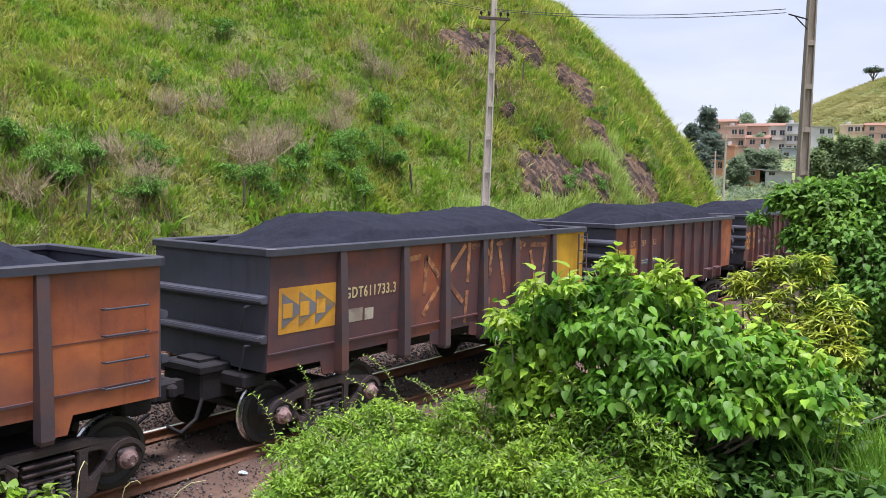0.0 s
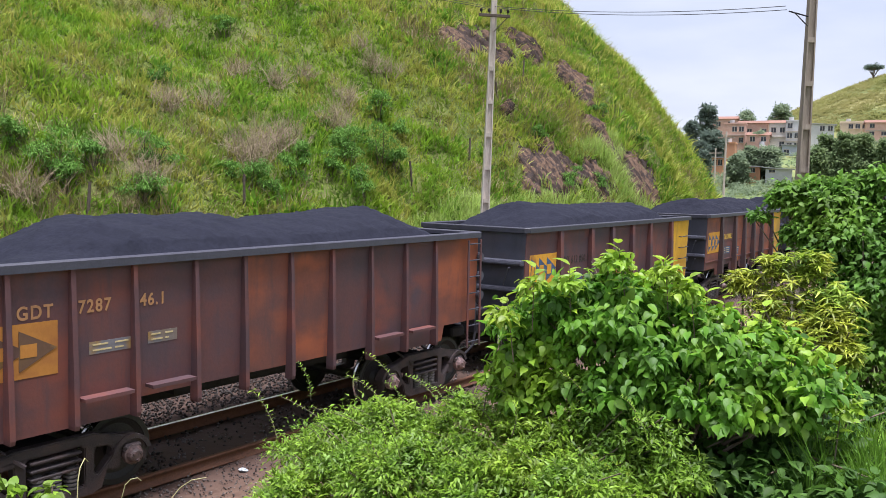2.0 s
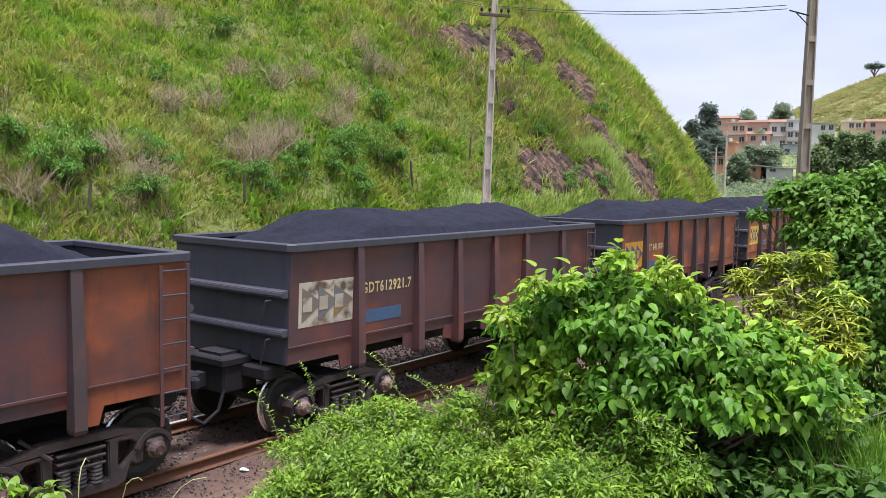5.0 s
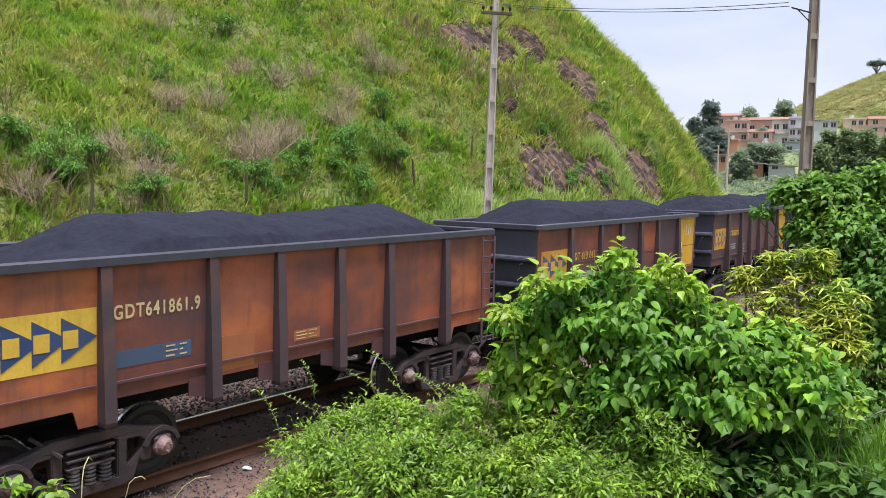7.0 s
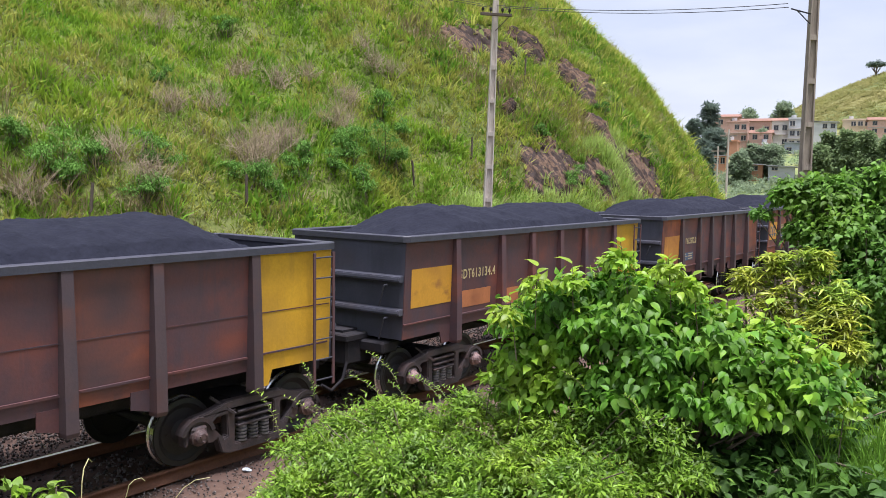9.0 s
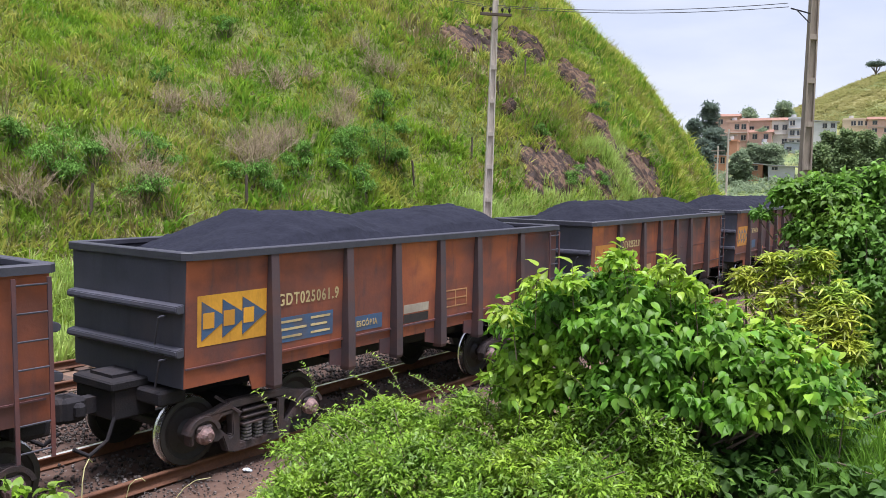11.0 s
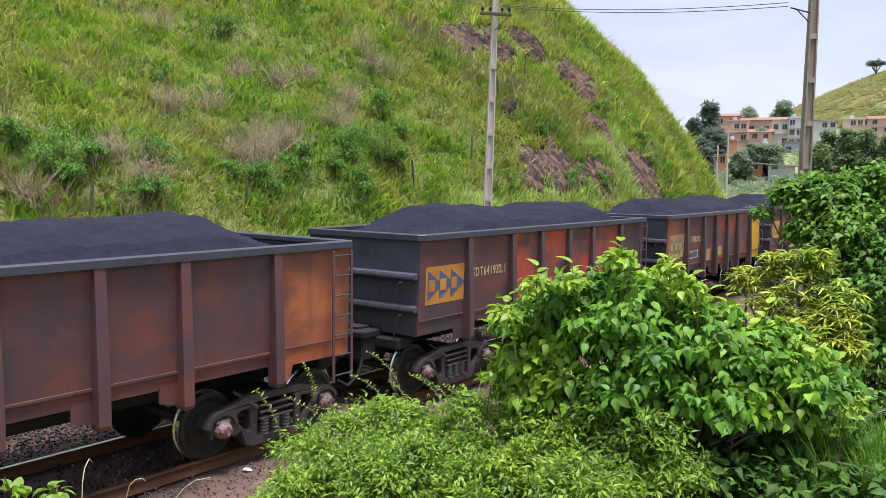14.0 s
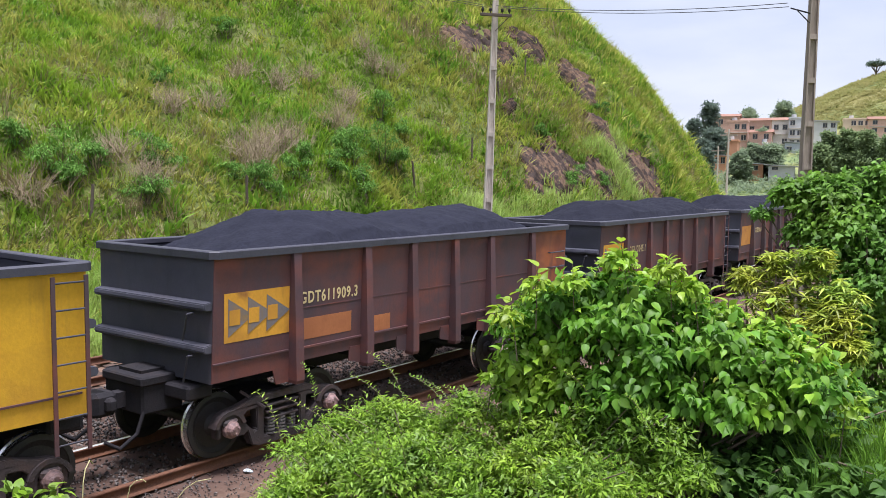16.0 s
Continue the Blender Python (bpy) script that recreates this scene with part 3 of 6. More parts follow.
def rim_mesh():
    bm = bmesh.new()
    o, i, h = 0.075, 0.075, 0.1
    prof = [(-o, -h), (-o, -0.012), (-o + 0.012, 0), (i - 0.012, 0), (i, -0.012), (i, -0.07), (0.02, -h)]
    c = 0.05
    f = FRONT
    path = [(f + c, 0), (WL - c, 0), (WL, c), (WL, WW - c), (WL - c, WW), (f + c, WW), (f, WW - c), (f, c)]
    rings = []
    for k, (x, y) in enumerate(path):
        dx = -1 if x < 0.5 else 1
        dy = -1 if y < 0.5 else 1
        if x in (f, WL):
            w = (dx, 0.41 * dy)
        else:
            w = (0.41 * dx, dy)
        rings.append([bm.verts.new((x + (-p) * w[0], y - HALF + (-p) * w[1], RIM_Z + z)) for p, z in prof])
    n, k = len(prof), len(rings)
    for a in range(k):
        for b in range(n):
            bm.faces.new((rings[a][b], rings[a][(b + 1) % n], rings[(a + 1) % k][(b + 1) % n], rings[(a + 1) % k][b]))
    return bm


def rib_mesh(kind):
    w, d, low = (0.075, 0.11, 0.88) if kind == 1 else (0.03, 0.085, 0.93)
    bm = bmesh.new()
    top = RIM_Z - 0.1
    prof = [(-w, 0), (-w, -d), (w, -d), (w, 0)]
    v = [[bm.verts.new((x * sx, y * sy if y else FLARE * (RIM_Z - z) / 1.7 + 0.01, z)) for x, y in prof] for z, sx, sy in ((top, 0.9, 0.6), (1.5, 1, 0.95), (low + 0.05, 1, 1), (low, 0.9, 0.85))]
    for a, b in zip(v, v[1:]):
        for i in range(4):
            bm.faces.new((a[i], a[(i + 1) % 4], b[(i + 1) % 4], b[i]))
    bm.faces.new(v[0])
    bm.faces.new(v[-1][::-1])
    return bm


def panel_mesh(x0, x1, low0, low1):
    """A side sheet between two ribs, its lower edge stepped where low0 and low1 differ."""
    if low0 == low1:
        pts = [(x0, low0), (x1, low1), (x1, RIM_Z - 0.09), (x0, RIM_Z - 0.09)]
    else:
        xm = x1 - 0.33 if low1 < low0 else x0 + 0.33
        pts = [(x0, low0), (xm - 0.03, low0), (xm + 0.03, low1), (x1, low1), (x1, RIM_Z - 0.09), (x0, RIM_Z - 0.09)]
    if x0 == 0:
        pts[0] = (0.055, low0)
        pts[-1] = (FRONT, RIM_Z - 0.09)
    return prism(bmesh.new(), pts, -HALF, -HALF + 0.02)


def end_rib_mesh(kind):
    bm = bmesh.new()
    if kind == 1:
        pts = [(0, 0.06), (-0.12, 0.035), (-0.13, -0.03), (-0.1, -0.06), (0, -0.06)]
        prism(bm, pts, -HALF + 0.045, HALF - 0.045)
        bmesh.ops.recalc_face_normals(bm, faces=bm.faces[:])
        bmesh.ops.bevel(bm, geom=bm.edges[:], offset=0.012, segments=2, affect="EDGES")
    else:
        bar(bm, (-0.05, -HALF - 0.03, 0), (-0.05, HALF + 0.03, 0), 0.17, None, 12)
        box(bm, (-0.03, -HALF, -0.05), (0.0, HALF, 0.05))
    return bm


def end_wall_mesh():
    """An end sheet, narrower and further out at its foot."""
    bm = bmesh.new()
    v = []
    for x, z, h in ((FRONT, RIM_Z - 0.09, HALF - 0.004), (0.055, 1.1, HALF - FLARE - 0.004)):
        v.append([bm.verts.new(q) for q in ((x, -h, z), (x, h, z), (x + 0.025, h, z), (x + 0.025, -h, z))])
    for i in range(4):
        bm.faces.new((v[0][i], v[0][(i + 1) % 4], v[1][(i + 1) % 4], v[1][i]))
    bm.faces.new(v[0])
    bm.faces.new(v[1][::-1])
    return bm


FRAME_A = (AXLES[1] - AXLES[0]) / 2


def side_frame_mesh():
    """A cast side frame about the bogie's middle: a deep truss with a window for the springs and a hole on either side of it."""
    a = FRAME_A
    half = [(0.0, 0.79), (0.46, 0.79), (0.62, 0.74), (a - 0.14, 0.7), (a + 0.06, 0.675), (a + 0.17, 0.6), (a + 0.205, 0.5), (a + 0.2, 0.33), (a + 0.14, 0.33), (a + 0.125, 0.5), (a - 0.125, 0.5), (a - 0.14, 0.31), (a - 0.24, 0.3), (a - 0.3, 0.34), (0.54, 0.13), (0.44, 0.1), (0.0, 0.1)]
    outer = half + [(-x, z) for x, z in half[-2:0:-1]]
    hole = [(0.46, 0.62), (0.62, 0.61), (0.69, 0.55), (0.66, 0.47), (0.5, 0.31), (0.45, 0.33)]
    rings = [outer, [(-0.33, 0.21), (0.33, 0.21), (0.33, 0.64), (0.28, 0.68), (-0.28, 0.68), (-0.33, 0.64)], hole, [(-x, z) for x, z in hole]]
    flat = [q for r in rings for q in r]
    tris = geometry.tessellate_polygon([[Vector((x, z, 0)) for x, z in r] for r in rings])
    bm = bmesh.new()
    va, vb = [[bm.verts.new((x, y, z)) for x, z in flat] for y in (-1.15, -1.01)]
    for t in tris:
        bm.faces.new([va[i] for i in t])
        bm.faces.new([vb[i] for i in reversed(t)])
    k = 0
    for r in rings:
        n = len(r)
        for i in range(n):
            bm.faces.new((va[k + i], vb[k + i], vb[k + (i + 1) % n], va[k + (i + 1) % n]))
        k += n
    bmesh.ops.recalc_face_normals(bm, faces=bm.faces[:])
    sharp = [e for e in bm.edges if len(e.link_faces) == 2 and e.calc_face_angle() > 1.0]
    bmesh.ops.bevel(bm, geom=sharp, offset=0.014, segments=2, affect="EDGES")
    return bm


def hood_mesh():
    """The arched lip of the jaw round an axle end."""
    ang = [radians(15 + 15 * k) for k in range(11)]
    pts = [(0.26 * math.cos(q), WHEEL_R - 0.02 + 0.26 * math.sin(q)) for q in ang] + [(0.205 * math.cos(q), WHEEL_R - 0.02 + 0.205 * math.sin(q)) for q in reversed(ang)]
    return prism(bmesh.new(), pts, -1.18, -1.02)


def bolster_end_mesh():
    """The end of the bolster over the springs, with two slots between its ribs."""
    z = WHEEL_R
    bm = box(bmesh.new(), (-0.3, -1.06, z - 0.01), (0.3, -0.8, z + 0.2), bevel=0.02)
    for dz in (-0.02, 0.07, 0.16):
        box(bm, (-0.29, -1.17, z + dz), (0.29, -1.0, z + dz + 0.035), bevel=0.01)
    return bm


def frame_pieces(bg):
    part("bolster_end", cached("bolster_end", M_FRAME, bolster_end_mesh), None, bg)
    part("brake_rod", cached("brake_rod", M_FRAME, lambda: bar(bmesh.new(), (-0.62, -1.0, 0.86), (-0.36, -1.2, 0.62), 0.05, 0.03)), None, bg)
    for sg in (-1, 1):
        part("axle_hood", cached("axle_hood", M_FRAME, hood_mesh), None, bg).location = (sg * FRAME_A, 0, 0)
        part("bearing_adapter", cached("bearing_adapter", M_FRAME, lambda: box(bmesh.new(), (-0.12, -1.2, WHEEL_R + 0.02), (0.12, -0.96, WHEEL_R + 0.13), bevel=0.03)), None, bg).location = (sg * FRAME_A, 0, 0)


def spring_mesh():
    bm = bmesh.new()
    for k in range(5):
        r = bmesh.ops.create_cone(bm, cap_ends=True, segments=12, radius1=0.075, radius2=0.075, depth=0.024)
        bmesh.ops.translate(bm, verts=r["verts"], vec=(0, -1.1, WHEEL_R - 0.215 + k * 0.046))
    bar(bm, (0, -1.1, WHEEL_R - 0.24), (0, -1.1, WHEEL_R + 0.02), 0.09, None, 10)
    return bm


def cap_mesh():
    bm = bmesh.new()
    m = pose(0, -1.16, WHEEL_R, 90)
    lathe(bm, [(0.001, 0.12), (0.06, 0.12), (0.085, 0.1), (0.1, 0.05), (0.12, 0.04), (0.12, -0.03), (0.001, -0.03)], m, 14, False)
    for i in range(3):
        a = i * 2.094 + 0.5
        bar(bm, m @ Vector((0.05 * math.cos(a), 0.05 * math.sin(a), 0.1)), m @ Vector((0.05 * math.cos(a), 0.05 * math.sin(a), 0.14)), 0.035, None, 6)
    return bm


def wheelset_meshes():
    """Two wheels and their axle, lying along y, about their own middle."""
    me = bpy.data.meshes.new("wheelset")
    bm = bmesh.new()
    for s in (-1, 1):
        m = pose(0, s * 0.79, 0, -90 * s)
        prof = [(0.06, -0.02), (0.06, 0.1), (0.11, 0.09), (0.16, 0.03), (0.3, 0.025), (0.36, 0.06), (0.372, 0.075), (WHEEL_R - 0.004, 0.072), (WHEEL_R, 0.05), (WHEEL_R + 0.003, -0.03), (WHEEL_R + 0.026, -0.045), (WHEEL_R + 0.026, -0.065), (0.37, -0.07), (0.34, -0.03), (0.14, -0.03)]
        fs = lathe(bm, prof, m, 36)
        for i in (8, 9):
            for f in fs[i]:
                f.material_index = 1
        for k in range(6):
            a = k * math.pi / 3
            bar(bm, m @ Vector((0.22 * math.cos(a), 0.22 * math.sin(a), 0.02)), m @ Vector((0.22 * math.cos(a), 0.22 * math.sin(a), 0.034)), 0.05, None, 8)
    bar(bm, (0, -1.05, 0), (0, 1.05, 0), 0.15, None, 14)
    bmesh.ops.recalc_face_normals(bm, faces=bm.faces[:])
    bm.to_mesh(me)
    bm.free()
    me.materials.append(M_WHEEL)
    me.materials.append(M_TREAD)
    return me


WHEELSET = wheelset_meshes()


def text_mesh(words, size, material, squeeze=0.71):
    cu = bpy.data.curves.new("lettering", "FONT")
    cu.body, cu.size, cu.extrude, cu.offset, cu.space_character = words, size, 0.002, 0.0045, 1.2
    ob = bpy.data.objects.new("lettering", cu)
    scene.collection.objects.link(ob)
    me = bpy.data.meshes.new_from_object(ob.evaluated_get(bpy.context.evaluated_depsgraph_get()))
    bpy.data.objects.remove(ob)
    bpy.data.curves.remove(cu)
    me.transform(Matrix.Diagonal((squeeze, 1, 1, 1)))
    me.materials.clear()
    me.materials.append(material)
    return me


def patch(wagon, name, x0, x1, z0, z1, material, proud=0.004, label="", tilt=0.0, y=-HALF, tilted=True):
    """A painted field on the near side."""
    bm = prism(bmesh.new(), [(x0, z0), (x1, z0 + tilt), (x1, z1 + tilt), (x0, z1)], y - proud, y - proud + 0.003)
    bmesh.ops.recalc_face_normals(bm, faces=bm.faces[:])
    ob = part(name, bm, material, wagon, label)
    if tilted:
        ob.matrix_basis = TILT
    return ob


def coal_mesh(seed):
    """A double heap of ore, hollow between the humps, inside the rim."""
    nx, ny = 120, 40
    xs = np.linspace(FRONT + 0.06, WL - 0.06, nx)
    ys = np.linspace(-HALF + 0.06, HALF - 0.06, ny)
    X, Y = np.meshgrid(xs, ys, indexing="ij")
    rng = np.random.default_rng(seed)
    u = X / WL
    hump = 0.545 + 0.028 * np.sin(u * 9 + rng.uniform(-0.6, 0.6)) - rng.uniform(0.04, 0.15) * np.exp(-((u - 0.5 + rng.normal() * 0.06) / 0.06) ** 2)
    ends = np.minimum(1, np.minimum(X - 0.75 + rng.normal() * 0.08, WL - 0.7 - X + rng.normal() * 0.08) / 1.25)
    across = 1 - (np.abs(Y) / HALF) ** 2.2
    h = -0.16 + np.clip(hump * 1.0, 0, 2) * np.clip(ends, -0.35, 1) * (0.32 + 0.68 * across)
    h = h + 0.024 * wave(X, Y, 0.6, seed) + 0.018 * wave(X, Y, 0.23, seed + 2) - 0.05 * np.maximum(wave(X, Y, 0.17, seed + 5) - 0.85, 0) + rng.normal(size=h.shape) * 0.006
    h = np.where(np.abs(Y) > HALF - 0.14, np.minimum(h, -0.05), h)
    v = np.stack([X, Y, RIM_Z + h], -1).reshape(-1, 3)
    i = np.arange(nx - 1)[:, None] * ny + np.arange(ny - 1)[None]
    f = np.stack([i, i + ny, i + ny + 1, i + 1], -1).reshape(-1, 4)
    # a skirt closes the heap down to the floor
    ring = [a * ny for a in range(nx)] + [(nx - 1) * ny + b for b in range(1, ny)] + [a * ny + ny - 1 for a in range(nx - 2, -1, -1)] + [b for b in range(ny - 2, 0, -1)]
    low = v[ring].copy()
    low[:, 2] = 1.6
    low[:, 1] *= 0.9
    k = len(v)
    v = np.concatenate([v, low])
    m = len(ring)
    sk = [(ring[a], k + a, k + (a + 1) % m, ring[(a + 1) % m]) for a in range(m)]
    return mesh_np("ore_load", v, np.concatenate([f, sk]), M_COAL, smooth=True)


COAL = [coal_mesh(s) for s in range(6)]
WAGONS, WHEELS, LOADS = [], [], []


def wagon(n, bays, number="", num_mat="let", logo=("yel", "blu"), end="ladder", boxes=(), kind=1, look_words="brown", extra=None, rise=0.0):
    """One open wagon with its load; bays: the steel of the seven fields of the near side, front to rear."""
    w = thing("ore_wagon", f"{look_words} open-topped steel ore wagon on the rails", "railway wagon", "wagons of the ore train")
    ribs = RIBS if kind == 1 else [0.75, 1.45, 2.2, 3.04, 3.8, 4.61, 5.41, 6.25, 7.08, 7.86]
    cols = bays if len(bays) == len(ribs) + 1 else "".join(bays[min(6, int(i * 7 / (len(ribs) + 1)))] for i in range(len(ribs) + 1))
    xs = [0.0] + ribs + [WL]
    dusty = kind == 1 and bays.count("b") < 6
    for i, c in enumerate(cols):
        if kind == 1:
            lo = {0: (1.108, 0.9), 6: (0.9, 1.108)}.get(i, (1.155, 1.155))
        else:
            lo = {0: (1.2, 0.94), 10: (0.94, 1.2)}.get(i, (0.94, 0.94) if i in (1, 2, 8, 9) else (1.12, 1.12))
        base = "r" if c == "y" and n == 9 else c
        part("side_panel", cached(f"side_panel:{kind}{i}{base}", STEEL[base], lambda: panel_mesh(xs[i], xs[i + 1] - 0.002, *lo)), None, w).matrix_basis = TILT
        if c == "y" and n == 9:
            patch(w, "yellow_field", xs[i] + 0.08, WL - (0.03 if end == "ladder" else 0.13), 1.3 + 0.02 * (n % 3), RIM_Z - 0.1, STEEL["y"], 0.004, "worn yellow paint field")
    part("far_side_panel", cached(f"far_side_panel:{kind}", STEEL["d"], lambda: box(bmesh.new(), (FRONT + 0.02, HALF - 0.025, 1.15), (WL - 0.02, HALF - 0.005, RIM_Z - 0.09))), None, w)
    for i, x in enumerate(ribs):
        r = part("rib", cached(f"rib:{kind}n{dusty}", M_RIB if dusty else STEEL["b"], lambda: rib_mesh(kind)), None, w)
        r.location = (x, -HALF, 0)
        r = part("rib", cached(f"rib:{kind}d", STEEL["d"], lambda: rib_mesh(kind)), None, w)
        r.location, r.rotation_euler = (x, HALF, 0), (0, 0, math.pi)
        if kind == 1 and 0 < i < 5:
            g = part("gusset", cached("gusset:1", STEEL["b"], lambda: prism(bmesh.new(), [(-0.32, 0.99), (-0.07, 0.93), (-0.07, 1.2), (-0.32, 1.2)], 0.0, 0.02)), None, w)
            g.matrix_basis = TILT @ Matrix.Translation((x, -HALF - 0.01, 0))
    part("top_rim", cached("top_rim", M_RIM, rim_mesh), None, w, "dust-grey steel rim")
    part("floor", cached("floor", M_DARK, lambda: box(box(box(bmesh.new(), (0.15, -HALF + 0.12, 1.36), (WL - 0.15, HALF - 0.12, 1.44)), (-0.3, -0.25, 0.72), (WL + 0.3, 0.25, 1.2)), (3.0, -0.9, 0.95), (WL - 3.0, 0.9, 1.37))), None, w)
    if kind == 1:
        part("lower_flange", cached("lower_flange", STEEL["b"], lambda: box(bmesh.new(), (1.52, -HALF - 0.03, 1.325), (WL - 1.52, -HALF - 0.002, 1.355))), None, w).matrix_basis = TILT
        for xa, xb in ((0.06, 1.34), (WL - 1.34, WL - 0.06)):
            part("end_flange", cached(f"end_flange:{xa}", STEEL["b"], lambda: box(bmesh.new(), (xa, -HALF - 0.022, 1.34), (xb, -HALF - 0.002, 1.362))), None, w).matrix_basis = TILT
        if n % 5 == 4 or n == 10:
            part("weld_seam", cached("weld_seam", STEEL["b"], lambda: box(bmesh.new(), (1.52, -HALF - 0.006, 1.9), (WL - 0.02, -HALF - 0.001, 1.914))), None, w).matrix_basis = TILT
    else:
        for x in (1.5, 2.34, 6.3, 7.12):
            s = part("step_plate", cached("step_plate", STEEL["b"], lambda: prism(bmesh.new(), [(0, 1.24), (0.6, 1.24), (0.6, 1.28), (0, 1.28)], -HALF - 0.16, -HALF)), None, w)
            s.location = (x, 0, 0)
    for x, turn in ((0.0, 0), (WL, math.pi)):
        e = part("end_wall", cached(f"end_wall:{kind}", STEEL["d"], lambda: end_wall_mesh()), None, w)
        e.location, e.rotation_euler = (x + (0.0 if not turn else FRONT), 0, 0), (0, 0, turn)
        for z in ((2.1, 1.56) if kind == 1 else (2.33, 1.99, 1.64)):
            r = part("end_rib", cached(f"end_rib:{kind}", STEEL["d"], lambda: end_rib_mesh(kind)), None, w)
            lean = 0.055 + (FRONT - 0.055) * (z - 1.1) / 1.6
            r.location, r.rotation_euler = (x + (lean if not turn else FRONT - lean), 0, z), (0, 0, turn)
        s = part("draft_box", cached("draft_box", M_DARK, lambda: box(box(box(bmesh.new(), (-0.45, -0.48, 1.04), (0.1, 0.42, 1.16), bevel=0.02), (-0.42, -0.45, 0.66), (0.2, 0.4, 1.06), bevel=0.03), (-0.1, -0.95, 0.86), (0.3, 0.95, 1.05), bevel=0.03)), None, w)
        s.location, s.rotation_euler = (x, 0, 0), (0, 0, turn)
        c = part("coupler", cached("coupler", M_DARK, lambda: box(box(bar(bmesh.new(), (-0.3, 0, 0.83), (-0.85, 0, 0.83), 0.17, 0.2), (-0.92, -0.2, 0.68), (-0.6, 0.16, 0.99), bevel=0.05), (-0.8, -0.3, 0.74), (-0.66, 0.1, 0.93), bevel=0.04)), None, w)
        c.location, c.rotation_euler = (x, 0, 0), (0, 0, turn)
        h = part("brake_hose", cached("brake_hose", M_DARK, lambda: bar(bar(bar(bmesh.new(), (-0.35, -0.42, 0.8), (-0.5, -0.44, 0.45), 0.05, None, 8), (-0.5, -0.44, 0.45), (-0.72, -0.4, 0.3), 0.05, None, 8), (-0.72, -0.4, 0.3), (-0.9, -0.36, 0.42), 0.05, None, 8)), None, w)
        h.location, h.rotation_euler = (x, 0, 0), (0, 0, turn)
    for z in (1.9, 1.36):
        g = part("grab_bar", cached("grab_bar", M_RIM, lambda: bar(bar(bmesh.new(), (-0.02, 0, 0.1), (-0.12, 0, 0.1), 0.03, None, 6), (-0.12, 0, 0.1), (-0.1, 0.12, -0.25), 0.028, None, 6)), None, w)
        g.location = (0.0, -HALF + 0.3, z)
    # bogies
    for a, b in ((0, 1), (2, 3)):
        mid = (AXLES[a] + AXLES[b]) / 2
        bg = part("bogie", cached("bogie", M_FRAME, side_frame_mesh), None, w, "cast steel bogie side frame")
        bg.location = (mid, 0, 0)
        frame_pieces(bg)
        fs = part("far_side_frame", cached("bogie", M_FRAME, side_frame_mesh), None, bg)
        fs.rotation_euler = (0, 0, math.pi)
        for dx in (-0.19, 0.0, 0.19):
            part("spring", cached("spring", M_SPRING, spring_mesh), None, bg).location = (dx, 0.0, 0)
        part("bolster", cached("bolster", M_DARK, lambda: box(bmesh.new(), (-0.2, -1.0, WHEEL_R + 0.02), (0.2, 1.0, WHEEL_R + 0.3), bevel=0.03)), None, bg)
        for x in (AXLES[a], AXLES[b]):
            part("axle_cap", cached("axle_cap", M_CAP, cap_mesh), None, bg).location = (x - mid, 0, 0)
            ws = part("wheelset", WHEELSET, None, bg, "wheels with polished treads")
            ws.location = (x - mid, 0, WHEEL_R)
            WHEELS.append((n, ws, x - mid))
    # rear end of the near side: ladder or grab irons
    x0 = WL - 0.42
    if end == "ladder":
        ld = part("ladder", cached("ladder", STEEL["b"], lambda: bar(bar(bmesh.new(), (x0, -HALF - 0.09, 0.75), (x0, -HALF - 0.09, 2.66), 0.045, 0.02), (WL - 0.05, -HALF - 0.09, 0.75), (WL - 0.05, -HALF - 0.09, 2.66), 0.045, 0.02)), None, w)
        for k in range(7):
            part("rung", cached("rung", M_RIM, lambda: bar(bmesh.new(), (x0, -HALF - 0.09, 0.0), (WL - 0.05, -HALF - 0.09, 0.0), 0.022, None, 6)), None, ld).location = (0, 0, 0.85 + 0.29 * k)
    elif end == "irons":
        for k in range(4):
            part("grab_iron", cached("grab_iron", M_RIM, lambda: bar(bar(bar(bmesh.new(), (WL - 0.75, -HALF - 0.07, 0), (WL - 0.2, -HALF - 0.07, 0), 0.025, None, 6), (WL - 0.75, -HALF, 0), (WL - 0.75, -HALF - 0.07, 0), 0.025, None, 6), (WL - 0.2, -HALF, 0), (WL - 0.2, -HALF - 0.07, 0), 0.025, None, 6)), None, w).location = (0, 0, 1.35 + 0.3 * k)
    # painted emblem: three arrowheads in a field, with plain blocks for letters
    if logo:
        lx, lz, lw, lh = (0.24, 1.6, 1.11, 0.64) if kind == 1 else (0.18, 1.58, 1.12, 0.58)
        field = patch(w, "emblem_field", lx, lx + lw, lz, lz + lh, P[logo[0]], 0.004 if kind == 1 else 0.005, "painted emblem field")
        if logo[1]:
            for k in range(3):
                ax = lx + 0.06 + k * 0.32
                bm = prism(bmesh.new(), [(ax, lz + 0.07), (ax + 0.41, lz + lh / 2), (ax, lz + lh - 0.07)], -HALF - 0.009 - 0.001 * k, -HALF - 0.006 - 0.001 * k)
                part("emblem_arrow", bm, P[logo[1]], field)
                bm = prism(bmesh.new(), [(ax + 0.015, lz + 0.22), (ax + 0.19, lz + 0.22), (ax + 0.19, lz + lh - 0.22), (ax + 0.015, lz + lh - 0.22)], -HALF - 0.014, -HALF - 0.012)
                part("emblem_block", bm, P[logo[0]], field)
    if number and kind == 2:
        for k, (words, u) in enumerate(zip(number.split(), (0.86, 1.53, 2.29))):
            t = part("number", text_mesh(words, 0.2, P[num_mat], 0.85), None, w, "stencilled wagon number")
